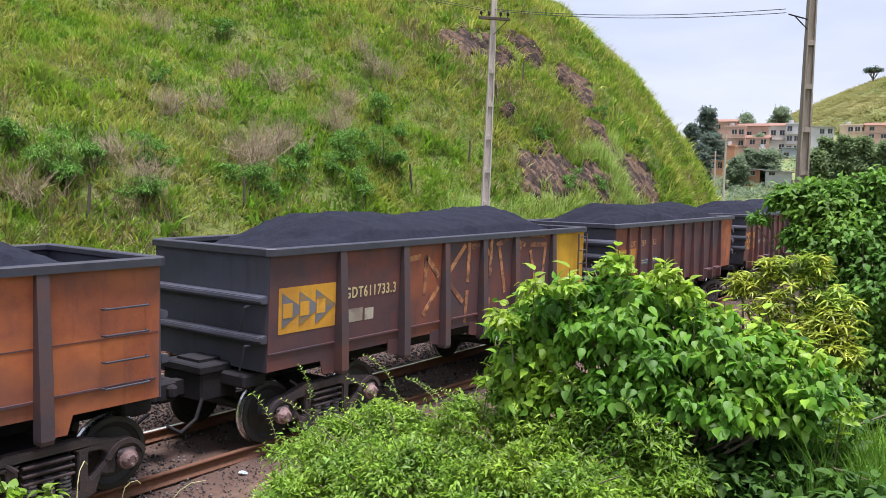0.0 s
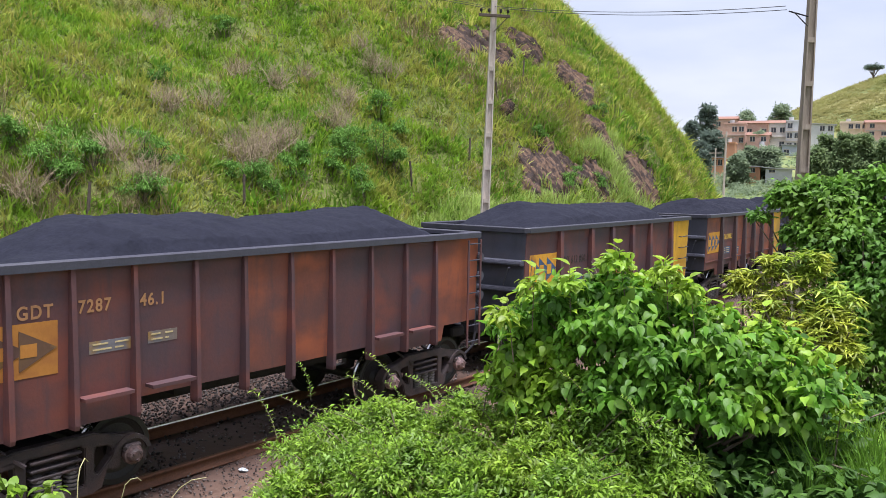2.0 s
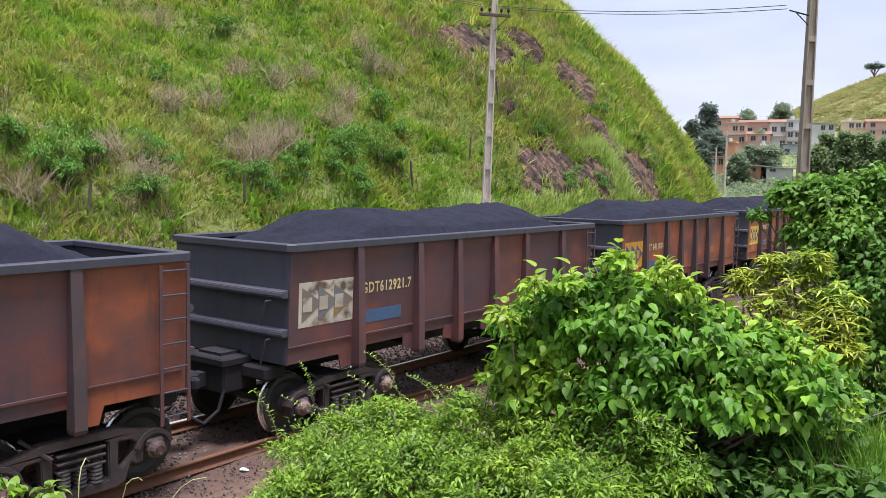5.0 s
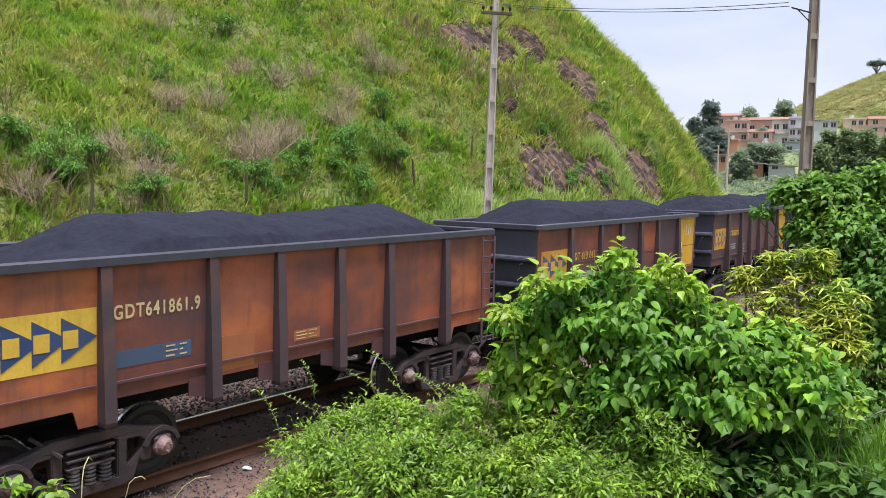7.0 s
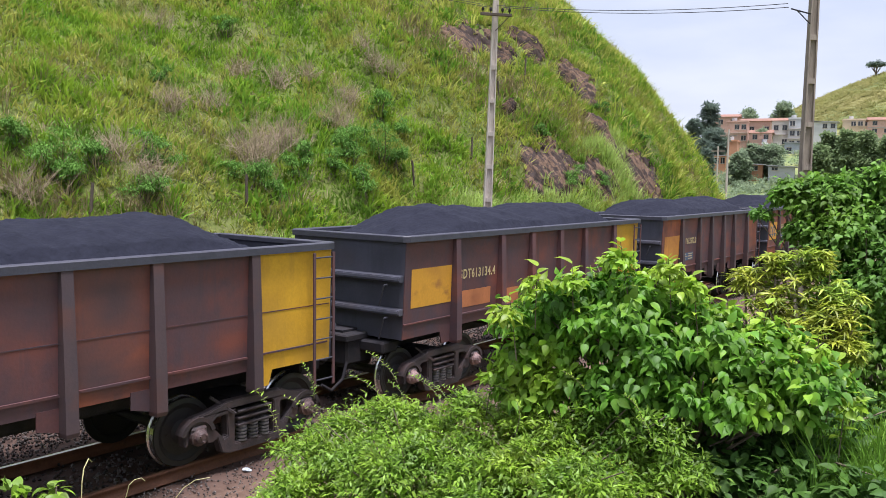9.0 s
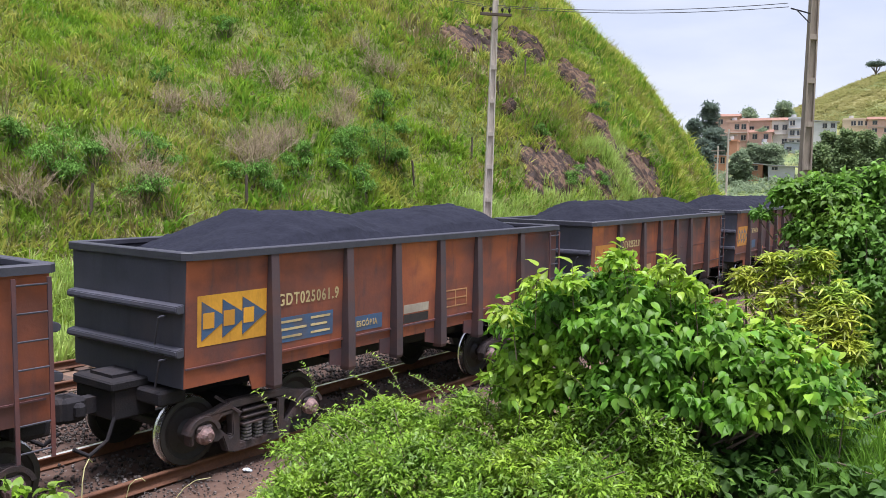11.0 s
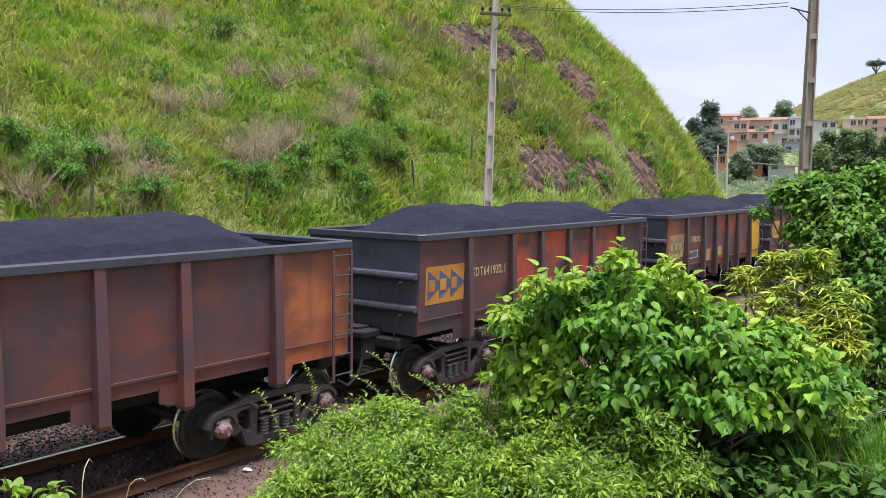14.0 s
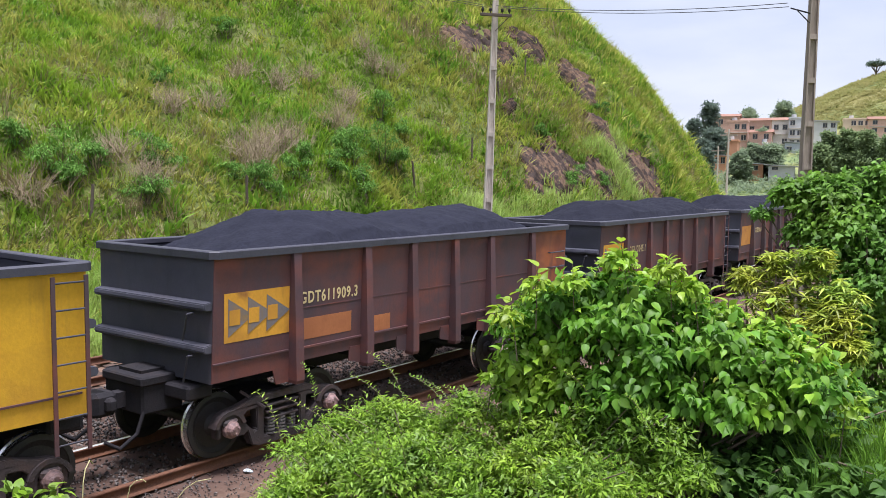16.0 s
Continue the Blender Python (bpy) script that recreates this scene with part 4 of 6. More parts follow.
            t.matrix_basis = TILT @ pose(u, -HALF - 0.005, 2.2, 90)
    elif number:
        t = part("number", text_mesh(number, 0.228 if kind == 1 else 0.2, P[num_mat], 0.76), None, w, "stencilled wagon number")
        t.matrix_basis = TILT @ pose(1.55 if kind == 1 else 0.72, -HALF - 0.005, (1.97 if kind == 1 else 2.3) + rise, 90)
    for bx in boxes:
        x0b, x1b, z0b, z1b, c = bx[:5]
        if kind == 1 and x0b > 2.9:
            z0b, z1b = z0b - 0.19, z1b - 0.19
        f = patch(w, "stencil_field", x0b, x1b, z0b, z1b, P[c], 0.004, "painted data field")
        if len(bx) > 5:
            for r in range(bx[5]):
                zz = z1b - (r + 0.75) * (z1b - z0b) / (bx[5] + 0.3)
                hh = 0.32 * (z1b - z0b) / (bx[5] + 0.5)
                for xa, xb in ((x0b + 0.04, x0b + (x1b - x0b) * (0.42 + 0.08 * (r % 2))), (x0b + (x1b - x0b) * 0.58, x1b - 0.06 * (1 + r % 2))):
                    patch(w, "stencil_line", xa, xb, zz, zz + hh, P["let"] if c != "whi" else P["gry"], 0.008, tilted=False).parent = f
    if extra:
        extra(w)
    ld = tagged(new("ore_load", COAL[n % 6]), "heaped dark grey ore in a wagon", "ore", "loads of the ore train")
    WAGONS.append((n, w))
    LOADS.append((n, ld))
    return w


def scrawl(w):
    """Broad chalky strokes across the middle fields."""
    for x0, z0, x1, z1 in ((2.99, 2.46, 3.35, 2.49), (3.02, 2.46, 3.03, 2.2), (3.5, 2.5, 3.47, 1.85), (3.5, 2.48, 3.86, 2.12), (3.86, 1.95, 3.45, 1.5), (4.1, 2.12, 4.62, 2.62), (4.74, 2.66, 4.72, 1.95), (4.72, 1.8, 4.68, 1.2), (4.8, 2.58, 5.08, 2.58), (4.2, 1.95, 4.6, 1.6), (5.24, 2.56, 5.42, 2.4), (5.46, 2.7, 5.44, 2.0), (5.44, 1.6, 5.4, 1.24), (5.62, 2.56, 6.08, 2.68), (5.72, 2.52, 5.98, 1.65), (6.34, 2.6, 6.66, 2.52), (6.48, 2.5, 6.36, 2.0), (6.85, 2.72, 7.5, 2.68), (6.85, 2.52, 7.5, 2.48), (6.86, 2.4, 7.14, 1.7), (7.46, 2.44, 7.34, 1.55), (6.55, 1.5, 6.78, 1.66)):
        d = Vector((x1 - x0, 0, z1 - z0))
        bm = bmesh.new()
        box(bm, (-0.5 * d.length, -0.0015, -0.045), (0.5 * d.length, 0.0015, 0.045), Matrix.Translation(((x0 + x1) / 2, -HALF - 0.006, (z0 + z1) / 2)) @ Matrix.Rotation(-math.atan2(d.z, d.x), 4, "Y"))
        part("graffiti_stroke", bm, P["gra"], w).matrix_basis = TILT


def tag_marks(w):
    for x0, z0, x1, z1 in ((8.0, 1.5, 8.1, 2.0), (8.1, 2.0, 8.2, 1.6), (8.05, 1.75, 8.2, 1.75), (8.4, 2.2, 8.4, 2.5), (8.55, 2.2, 8.6, 2.5), (8.7, 2.15, 8.75, 2.5)):
        bm = bar(bmesh.new(), (x0, -HALF - 0.006, z0), (x1, -HALF - 0.006, z1), 0.035, 0.004)
        part("graffiti_stroke", bm, P["chk"], w).matrix_basis = TILT


def cargo_field(w):
    """The blue field with the name of the cargo, and a stencilled frame of four cells beside it."""
    f = patch(w, "cargo_field", 3.08, 3.72, 1.4, 1.63, P["blu"], 0.004, "blue cargo name field")
    t = part("cargo_name", text_mesh("ESC\u00d3RIA", 0.12, P["let"], 0.85), None, f, "pale painted cargo name")
    t.matrix_basis = pose(3.13, -HALF - 0.006, 1.47, 90)
    for z in (1.5, 1.64, 1.78):
        patch(w, "frame_line", 5.32, 6.0, z, z + 0.02, P["otl"], 0.005)
    for x in (5.32, 5.65, 5.98):
        patch(w, "frame_line", x, x + 0.02, 1.5, 1.8, P["otl"], 0.006)


BLUE = (1.58, 2.55, 1.5, 1.72, "blu", 3)
BLUE2 = (3.05, 3.6, 1.6, 1.85, "blu", 3)
wagon(-1, "bbrrroo", end="irons", look_words="rust-orange")
wagon(0, "bbrbbby", "GDT611733.3", logo=("yel", "gry"), boxes=[(1.6, 1.95, 1.6, 1.8, "whi"), (2.0, 2.2, 1.6, 1.78, "whi")], extra=scrawl, look_words="dark brown graffiti-covered")
wagon(1, "rbbbbbo", "GDT 7287 45.3", "otl", ("ora", "brn"), "none", [(1.66, 2.2, 1.72, 1.86, "blu", 2), (2.4, 2.8, 1.74, 1.88, "blu", 2)], 2, "rust-brown close-ribbed")
wagon(2, "bbbrbbr", "GDT 7287 46.1", "otl", ("ora", "brn"), "ladder", [(1.66, 2.2, 1.72, 1.86, "gry", 2), (2.4, 2.8, 1.74, 1.88, "gry", 2)], 2, "rust-brown close-ribbed")
wagon(3, "bbbbbby", "GDT 612 850.5", "dlt", boxes=[(1.56, 2.6, 1.5, 1.7, "blu", 2), (3.2, 3.6, 1.5, 1.78, "pat"), (4.22, 4.84, 1.53, 1.87, "pat")], end="irons", look_words="brown yellow-ended")
wagon(4, "rbrrrry", "GDT611988.3", "ylt", boxes=[BLUE, BLUE2, (3.05, 3.6, 1.4, 1.58, "pat")], end="none", look_words="rust-brown yellow-ended")
wagon(5, "rbbbrbr", "GDT613180.8", "ylt", ("ora", "gry"), boxes=[(1.58, 2.1, 1.52, 1.72, "gry", 3), (2.15, 2.55, 1.55, 1.75, "blu"), (3.1, 3.7, 1.5, 1.72, "pat")], look_words="rust-brown")
wagon(6, "bbbbrbb", "GDT612921.7", logo=("whi", "gry"), boxes=[(1.6, 2.5, 1.5, 1.7, "blu")], look_words="dark brown")
wagon(7, "rrrrrro", "GDT 641 870-4", boxes=[(1.6, 2.6, 1.48, 1.68, "blu"), (3.1, 3.6, 1.5, 1.75, "pat"), (6.6, 7.1, 1.8, 2.0, "pat")], look_words="rust-orange")
wagon(8, "ororrro", "GDT641861.9", logo=("lem", "nav"), rise=0.1, boxes=[(1.56, 2.2, 1.5, 1.7, "blu"), (2.2, 2.6, 1.5, 1.7, "blu", 3), (3.05, 3.6, 1.4, 1.85, "pat"), (4.3, 4.8, 1.6, 1.75, "pat", 3)], look_words="rust-orange")
wagon(9, "rrrbrby", "GDT 613 043.7", "ylt", boxes=[(1.6, 2.5, 1.5, 1.7, "gry", 3), (3.1, 3.6, 1.5, 1.9, "pat")], end="none", extra=tag_marks, look_words="rust-brown yellow-ended")
wagon(10, "bbbbrby", "GDT 612623.5", "ylt", ("yel", "gry"), boxes=[BLUE, BLUE2, (3.0, 3.6, 1.42, 1.58, "pat")], look_words="dark brown yellow-ended")
wagon(11, "bbbbbby", "GDT613134.4", "let", ("yel", None), boxes=[(1.58, 2.6, 1.45, 1.75, "pat"), (3.1, 3.6, 1.5, 1.85, "pat")], look_words="dark brown yellow-ended")
wagon(12, "rbbbbbr", "GDT613572.0", "let", ("ora", None), boxes=[BLUE], look_words="dark brown")
wagon(13, "rrrorrb", "GDT025061.9", "let", boxes=[(1.56, 2.62, 1.45, 1.8, "blu", 3), (4.25, 4.9, 1.72, 1.86, "whi"), (4.25, 4.9, 1.56, 1.7, "dlt")], extra=cargo_field, look_words="rust-orange")
wagon(14, "orrrbro", "GDT612532.8", "let", ("ora", "pat"), rise=0.14, boxes=[(3.18, 3.58, 1.55, 1.8, "tan")], look_words="rust-orange")
wagon(15, "rbbrrbr", "GDT613411.4", "let", ("ora", "gry"), boxes=[(1.6, 2.5, 1.45, 1.72, "blu"), (3.1, 3.6, 1.45, 1.65, "pat")], look_words="rust-brown")
wagon(16, "bbbbbbo", "GDT612947.1", "ylt", ("whi", "brn"), boxes=[(1.6, 2.5, 1.52, 1.68, "tan")], look_words="dark brown")
wagon(17, "bbeeeeb", "GDT641932.1", "let", ("ora", "blu"), boxes=[(4.2, 4.55, 1.65, 1.9, "tan")], look_words="bright red and brown")
wagon(18, "rbffffy", "GDT641839.2", "let", ("tan", "gry"), boxes=[(1.56, 2.6, 1.5, 1.72, "whi"), (1.6, 2.55, 1.53, 1.69, "blu"), (3.17, 3.72, 1.53, 1.88, "tan"), (4.28, 4.86, 1.62, 1.9, "tan")], look_words="red and brown yellow-ended")
wagon(19, "bbbbbbo", "GDT611909.3", "let", ("yel", "gry"), boxes=[(1.58, 2.6, 1.45, 1.75, "pat"), (3.05, 3.5, 1.55, 1.8, "pat")], end="irons", look_words="dark brown")
wagon(20, "bbbbbbb", "GDT612045.1", "let", ("yel", "gry"), look_words="dark brown")
wagon(21, "bbrbbby", "GDT613216.6", "let", ("ora", None), look_words="dark brown yellow-ended")
wagon(22, "bbbbrbb", "", logo=("yel", "blu"), look_words="dark brown")
wagon(23, "rbbbbbo", "", logo=("yel", "gry"), look_words="dark brown")
wagon(24, "bbbbbbb", "", logo=("yel", "blu"), look_words="dark brown")


# ---- poles and wires ----
def concrete_pole(x, y, lean, height, label, turn=0.0, material=None):
    """A tapered concrete pole of double-T section with recessed panels, and its crossarm."""
    z0 = land1(x, y) - 0.3
    p = thing("utility_pole", label, "utility pole", "poles beside the railway")
    bm = bmesh.new()
    secs = 12
    rings = []
    for i in range(secs + 1):
        f = i / secs
        a, b, w = 0.17 - 0.08 * f, 0.13 - 0.05 * f, 0.05 - 0.02 * f
        pts = [(-a, -b), (-a + w, -b), (-a + w, -0.03), (a - w, -0.03), (a - w, -b), (a, -b), (a, b), (a - w, b), (a - w, 0.03), (-a + w, 0.03), (-a + w, b), (-a, b)]
        rings.append([bm.verts.new((u, v, f * height)) for u, v in pts])
    n = 12
    for a, b in zip(rings, rings[1:]):
        for i in range(n):
            bm.faces.new((a[i], a[(i + 1) % n], b[(i + 1) % n], b[i]))
    bm.faces.new(rings[-1])
    part("shaft", bm, material or M_CONC, p)
    for k in range(7):
        f = (1.2 + k * 1.15) / height
        if f < 0.95:
            a = 0.17 - 0.08 * f
            part("cross_web", box(bmesh.new(), (-a + 0.01, -0.1, f * height - 0.07), (a - 0.01, 0.1, f * height + 0.07)), material or M_CONC, p)
    p.matrix_basis = Matrix.Translation((x, y, z0)) @ Matrix.Rotation(radians(lean), 4, Vector((math.cos(radians(37)), math.sin(radians(37)), 0))) @ pose(0, 0, 0, 0, 0, turn)
    return p


def crossarm(p, z, half):
    arm = part("crossarm", box(bmesh.new(), (-half, -0.2, z - 0.05), (half, -0.11, z + 0.05), bevel=0.01), M_WOOD, p)
    for x in (-half + 0.08, -half * 0.35, half * 0.4, half - 0.08):
        bm = bmesh.new()
        lathe(bm, [(0.012, -0.02), (0.02, 0.06), (0.05, 0.075), (0.045, 0.11), (0.055, 0.13), (0.03, 0.18), (0.001, 0.19)], Matrix.Translation((x, -0.155, z + 0.05)), 10, False)
        part("insulator", bm, M_DARK, arm)


POLE_A, POLE_B = (19.15, 8.5), (18.6, -2.3)
pole_a = concrete_pole(*POLE_A, 1.3, 10.6, "tall grey concrete pole with a crossarm beyond the second line", -45)
crossarm(pole_a, 9.9, 0.55)
part("brace", bar(bmesh.new(), (0, -0.16, 9.35), (0.45, -0.16, 9.85), 0.03, None, 6), M_WOOD, pole_a)
pole_b = concrete_pole(*POLE_B, 0.35, 11.5, "tall weathered concrete pole beside the near rail", -50, M_CONC2)
part("wire_bracket", bar(bar(bmesh.new(), (-0.15, -0.12, 8.7), (-0.75, -0.3, 8.78), 0.04, None, 6), (-0.15, -0.12, 8.45), (-0.6, -0.3, 8.75), 0.03, None, 6), M_DARK, pole_b)


def wire(a, b, sag, label):
    """One thin hanging tube."""
    a, b = np.array(a), np.array(b)
    t = np.linspace(0, 1, 25)[:, None]
    c = a + (b - a) * t - np.array([0, 0, 1.0]) * sag * 4 * t * (1 - t)
    side = np.cross(b - a, [0, 0, 1.0])
    side /= np.linalg.norm(side)
    up = np.array([0, 0, 1.0])
    ring = [side * math.cos(q) + up * math.sin(q) for q in (0, 1.571, 3.142, 4.712)]
    v = np.concatenate([c + r * 0.01 for r in ring])
    n = len(c)
    f = [(k * n + i, k * n + i + 1, (k + 1) % 4 * n + i + 1, (k + 1) % 4 * n + i) for k in range(4) for i in range(n - 1)]
    tagged(new("overhead_wire", mesh_np("overhead_wire", v, f, M_WIRE)), label, "wire", "overhead wires")


for k, dz in ((0, 0.0), (1, -0.16)):
    wire((19.3 + 0.2 * k, 8.3 - 0.2 * k, 9.72 + 0.4 * dz), (18.35 + 0.1 * k, -1.75, 8.5 + dz * 0.5), 0.18, "thin dark overhead wire between two poles")
    wire((18.95 + 0.2 * k, 8.6, 9.72 + 0.3 * dz), (-32, 17 + k * 0.5, 10.6 + dz), 0.5, "thin dark overhead wire along the hill")


def far_pole(x, y, z, h, lean):
    p = thing("slim_pole", "slim pale pole with a short crossarm by the distant track", "utility pole", "poles beside the railway")
    part("shaft", bar(bmesh.new(), (0, 0, -0.5), (0, 0, h), 0.3, 0.2, 8), M_CONC, p)
    part("crossarm", box(bmesh.new(), (-0.06, -0.9, h - 0.7), (0.06, 0.9, h - 0.55)), M_CONC2, p)
    p.matrix_basis = Matrix.Translation((x, y, z)) @ pose(0, 0, 0, 0, lean, 0)


far_pole(84.2, 22.4, -0.4, 9.6, 1)
far_pole(107.5, 31.7, -0.2, 8.6, 0)

# ---- fence posts on the hill ----
for x, y, h, lean in ((21.62, 13.75, 1.3, -9), (35.49, 17.23, 1.4, 4), (32.02, 16.59, 1.3, -8), (26.93, 14.71, 1.2, 3), (13.10, 14.10, 1.2, 0), (7.57, 14.28, 1.1, 5)):
    z = land1(x, y)
    bm = bar(bmesh.new(), (0, 0, -0.3), (0, 0, h), 0.11, 0.09, 8)
    o = tagged(part("fence_post", bm, M_WOOD, None), "weathered dark wooden fence post in the grass", "fence post", "fence posts on the hill")
    o.matrix_basis = Matrix.Translation((x, y, z)) @ pose(0, 0, 0, 0, lean, 0)


# ---- rocks on the hill ----
def slope_frame(x, y):
    """Level and uphill directions in the plan."""
    e = 1.2
    g = Vector((land1(x + e, y) - land1(x - e, y), land1(x, y + e) - land1(x, y - e), 0)) / (2 * e)
    steep = g.length
    up = g.normalized()
    return Vector((up.y, -up.x, 0)), up, steep


def rock(x, y, w, h, seed):
    """A broken face of bedrock: steep slanting beds with ledges, its ragged edge sunk into the slope."""
    lv, up, steep = slope_frame(x, y)
    run = h / math.sqrt(1 + steep * steep)
    nrm = Vector((-up.x * steep, -up.y * steep, 1)).normalized()
    n = 44
    q = np.linspace(-1.1, 1.1, n)
    U, V = np.meshgrid(q, q, indexing="ij")
    px, py = x + lv.x * U * w / 2 + up.x * V * run / 2, y + lv.y * U * w / 2 + up.y * V * run / 2
    a, c = U * w / 2, V * h / 2
    edge = np.sqrt(U ** 2 + V ** 2) + 0.24 * wave(a, c, 0.55, seed) + 0.12 * wave(a, c, 0.22, seed + 1)
    bed = a + 0.45 * c + 0.12 * wave(a, c, 0.8, seed + 2)
    saw = (bed / 0.42 + seed * 0.37) % 1.0
    fine = (bed / 0.13 + seed * 0.11) % 1.0
    off = 0.02 + 0.2 * (1 - smooth(0.4, 1.0, edge)) * (0.3 + saw) + 0.06 * fine + 0.025 * wave(a, c, 0.3, seed + 3) - 0.45 * smooth(0.75, 1.15, edge)
    z = land(px, py)
    v = np.stack([px + nrm.x * off, py + nrm.y * off, z + nrm.z * off], -1).reshape(-1, 3) - np.array([x, y, land1(x, y)])
    i = np.arange(n - 1)[:, None] * n + np.arange(n - 1)[None]
    f = np.stack([i, i + n, i + n + 1, i + 1], -1).reshape(-1, 4)
    o = tagged(new("rock_outcrop", mesh_np("rock_outcrop", v, f, M_ROCK)), "fractured brown bedrock breaking through the grass", "rock", "rock outcrops")
    o.location = (x, y, land1(x, y))


ROCKS = [(34.73, 20.83, 5.4, 3.4), (36.41, 19.42, 2.0, 3.8), (38.84, 19.14, 2.4, 4.6), (40.46, 16.52, 2.3, 5.6), (38.56, 14.25, 1.8, 2.9), (31.93, 13.33, 4.7, 4.5), (35.13, 12.38, 2.9, 3.3), (40.3, 12.3, 4.8, 4.2), (32.46, 16.19, 1.1, 1.5), (38.22, 13.2, 1.8, 3.2), (39.75, 17.08, 1.2, 1.7)]
ROCK_FRAMES = [(x, y, w, h, *slope_frame(x, y)) for x, y, w, h in ROCKS]
for i, (x, y, w, h) in enumerate(ROCKS):
    rock(x, y, w, h, 11 + i)


# ---- the town beyond ----
M_WIN = mat("dark_window_glass", [(0.03, 0.035, 0.04), (0.06, 0.065, 0.07)], 2, 0.15, 0)
M_TILE = mat("clay_roof", [(0.19, 0.1, 0.07), (0.28, 0.15, 0.105)], 2, 0.85, 0.3)
M_SHEET = mat("grey_roof_sheet", [(0.28, 0.28, 0.28), (0.4, 0.4, 0.4)], 1, 0.7, 0.2)
WALLS = {
    "brick": mat("raw_clay_block", [(0.5, 0.3, 0.23), (0.6, 0.39, 0.31), (0.54, 0.34, 0.27)], 0.6, 0.9, 0.3),
    "white": mat("white_render", [(0.6, 0.57, 0.52), (0.72, 0.69, 0.64)], 0.5, 0.9, 0.1),
    "cream": mat("cream_render", [(0.6, 0.48, 0.34), (0.68, 0.55, 0.4)], 0.5, 0.9, 0.1),
    "grey": mat("grey_render", [(0.42, 0.42, 0.43), (0.54, 0.54, 0.55)], 0.5, 0.9, 0.1),
    "blue": mat("blue_grey_render", [(0.36, 0.39, 0.45), (0.44, 0.47, 0.53)], 0.5, 0.9, 0.1),
    "orange": mat("orange_clay_block", [(0.5, 0.24, 0.14), (0.58, 0.3, 0.18)], 0.6, 0.9, 0.3),
}
TOWN_TURN = 14.0


def house(x, y, z, w, d, h, wall, roof, cols, rows, words):
    """A house with its storeys, window openings set back in frames, slabs and roof; its face looks to -x."""
    hs = thing("house", f"{words} on the far rise", "house", "houses of the town")
    foot = min(-0.5, land1(x, y) - z - 0.6)
    part("wall", box(bmesh.new(), (0, -w / 2, foot), (d, w / 2, h)), WALLS[wall], hs)
    if roof == "tile":
        bm = bmesh.new()
        a = [(-0.5, -w / 2 - 0.4, h), (d + 0.5, -w / 2 - 0.4, h), (d + 0.5, w / 2 + 0.4, h), (-0.5, w / 2 + 0.4, h)]
        v = [bm.verts.new(q) for q in a] + [bm.verts.new((d / 2, -w / 2 - 0.4, h + 0.9)), bm.verts.new((d / 2, w / 2 + 0.4, h + 0.9))]
        for f in ((0, 3, 5, 4), (1, 4, 5, 2), (0, 4, 1), (3, 2, 5), (0, 1, 2, 3)):
            bm.faces.new([v[i] for i in f])
        part("roof", bm, M_TILE, hs)
    elif roof == "sheet":
        part("roof", box(bmesh.new(), (-0.6, -w / 2 - 0.5, h), (d + 0.4, w / 2 + 0.5, h + 0.15), Matrix.Rotation(radians(3), 4, "X")), M_SHEET, hs)
    else:
        part("roof", box(bmesh.new(), (-0.15, -w / 2 - 0.15, h), (d + 0.15, w / 2 + 0.15, h + 0.35)), WALLS[wall], hs)
        part("water_tank", bar(bmesh.new(), (d * 0.6, w * 0.2, h + 0.35), (d * 0.6, w * 0.2, h + 1.3), 1.3, 1.1, 12), M_SHEET, hs)
    sh = h / rows
    ww, wh = min(0.55, 0.36 * w / cols), min(1.2, sh * 0.5)
    for r in range(rows):
        if r:
            part("floor_slab", box(bmesh.new(), (-0.3, -w / 2 - 0.1, r * sh - 0.1), (0.02, w / 2 + 0.1, r * sh + 0.08)), M_CONC, hs)
        for c in range(cols):
            if (r * 5 + c * 3 + int(w * 10)) % 4 == 0:
                continue
            yy = -w / 2 + (c + 0.5) * w / cols
            zz = r * sh + sh * 0.32
            wn_ = part("window", box(bmesh.new(), (-0.02, yy - ww, zz), (0.01, yy + ww, zz + wh)), M_WIN, hs)
            part("mullion", box(bmesh.new(), (-0.05, yy - 0.04, zz), (-0.02, yy + 0.04, zz + wh)), M_CONC, wn_)
            part("sill", box(bmesh.new(), (-0.14, yy - ww - 0.12, zz - 0.12), (0.0, yy + ww + 0.12, zz)), M_CONC, wn_)
            part("lintel", box(bmesh.new(), (-0.08, yy - ww - 0.1, zz + wh), (0.0, yy + ww + 0.1, zz + wh + 0.12)), M_CONC, wn_)
    hs.matrix_basis = Matrix.Translation((x, y, z)) @ pose(0, 0, 0, 0, 0, TOWN_TURN)


house(226.8, 72.1, 18.4, 6.2, 7, 2.9, "brick", "tile", 2, 1, "pink brick house with a clay roof")
house(210.6, 63.8, 13.2, 4.9, 7, 5.5, "brick", "flat", 3, 2, "raw brick house with an open terrace")
house(223.4, 63.2, 15.7, 7.3, 7, 4.0, "brick", "tile", 4, 1, "long raw brick house with a clay roof")
house(207.7, 57.0, 13.4, 5.1, 7, 2.3, "brick", "tile", 2, 1, "low brick annex with a sloping clay roof")
house(215.9, 54.7, 12.1, 4.1, 7, 7.0, "white", "tile", 2, 2, "white two-storey house with a brick gable")
house(214.6, 50.6, 12.0, 3.4, 7, 7.3, "grey", "flat", 2, 3, "grey three-storey house with balconies")
house(202.9, 47.8, 9.6, 4.0, 7, 3.3, "blue", "sheet", 2, 1, "blue-grey house with two windows")
house(194.4, 59.4, 10.3, 2.4, 7, 2.8, "orange", "flat", 1, 1, "small orange house")
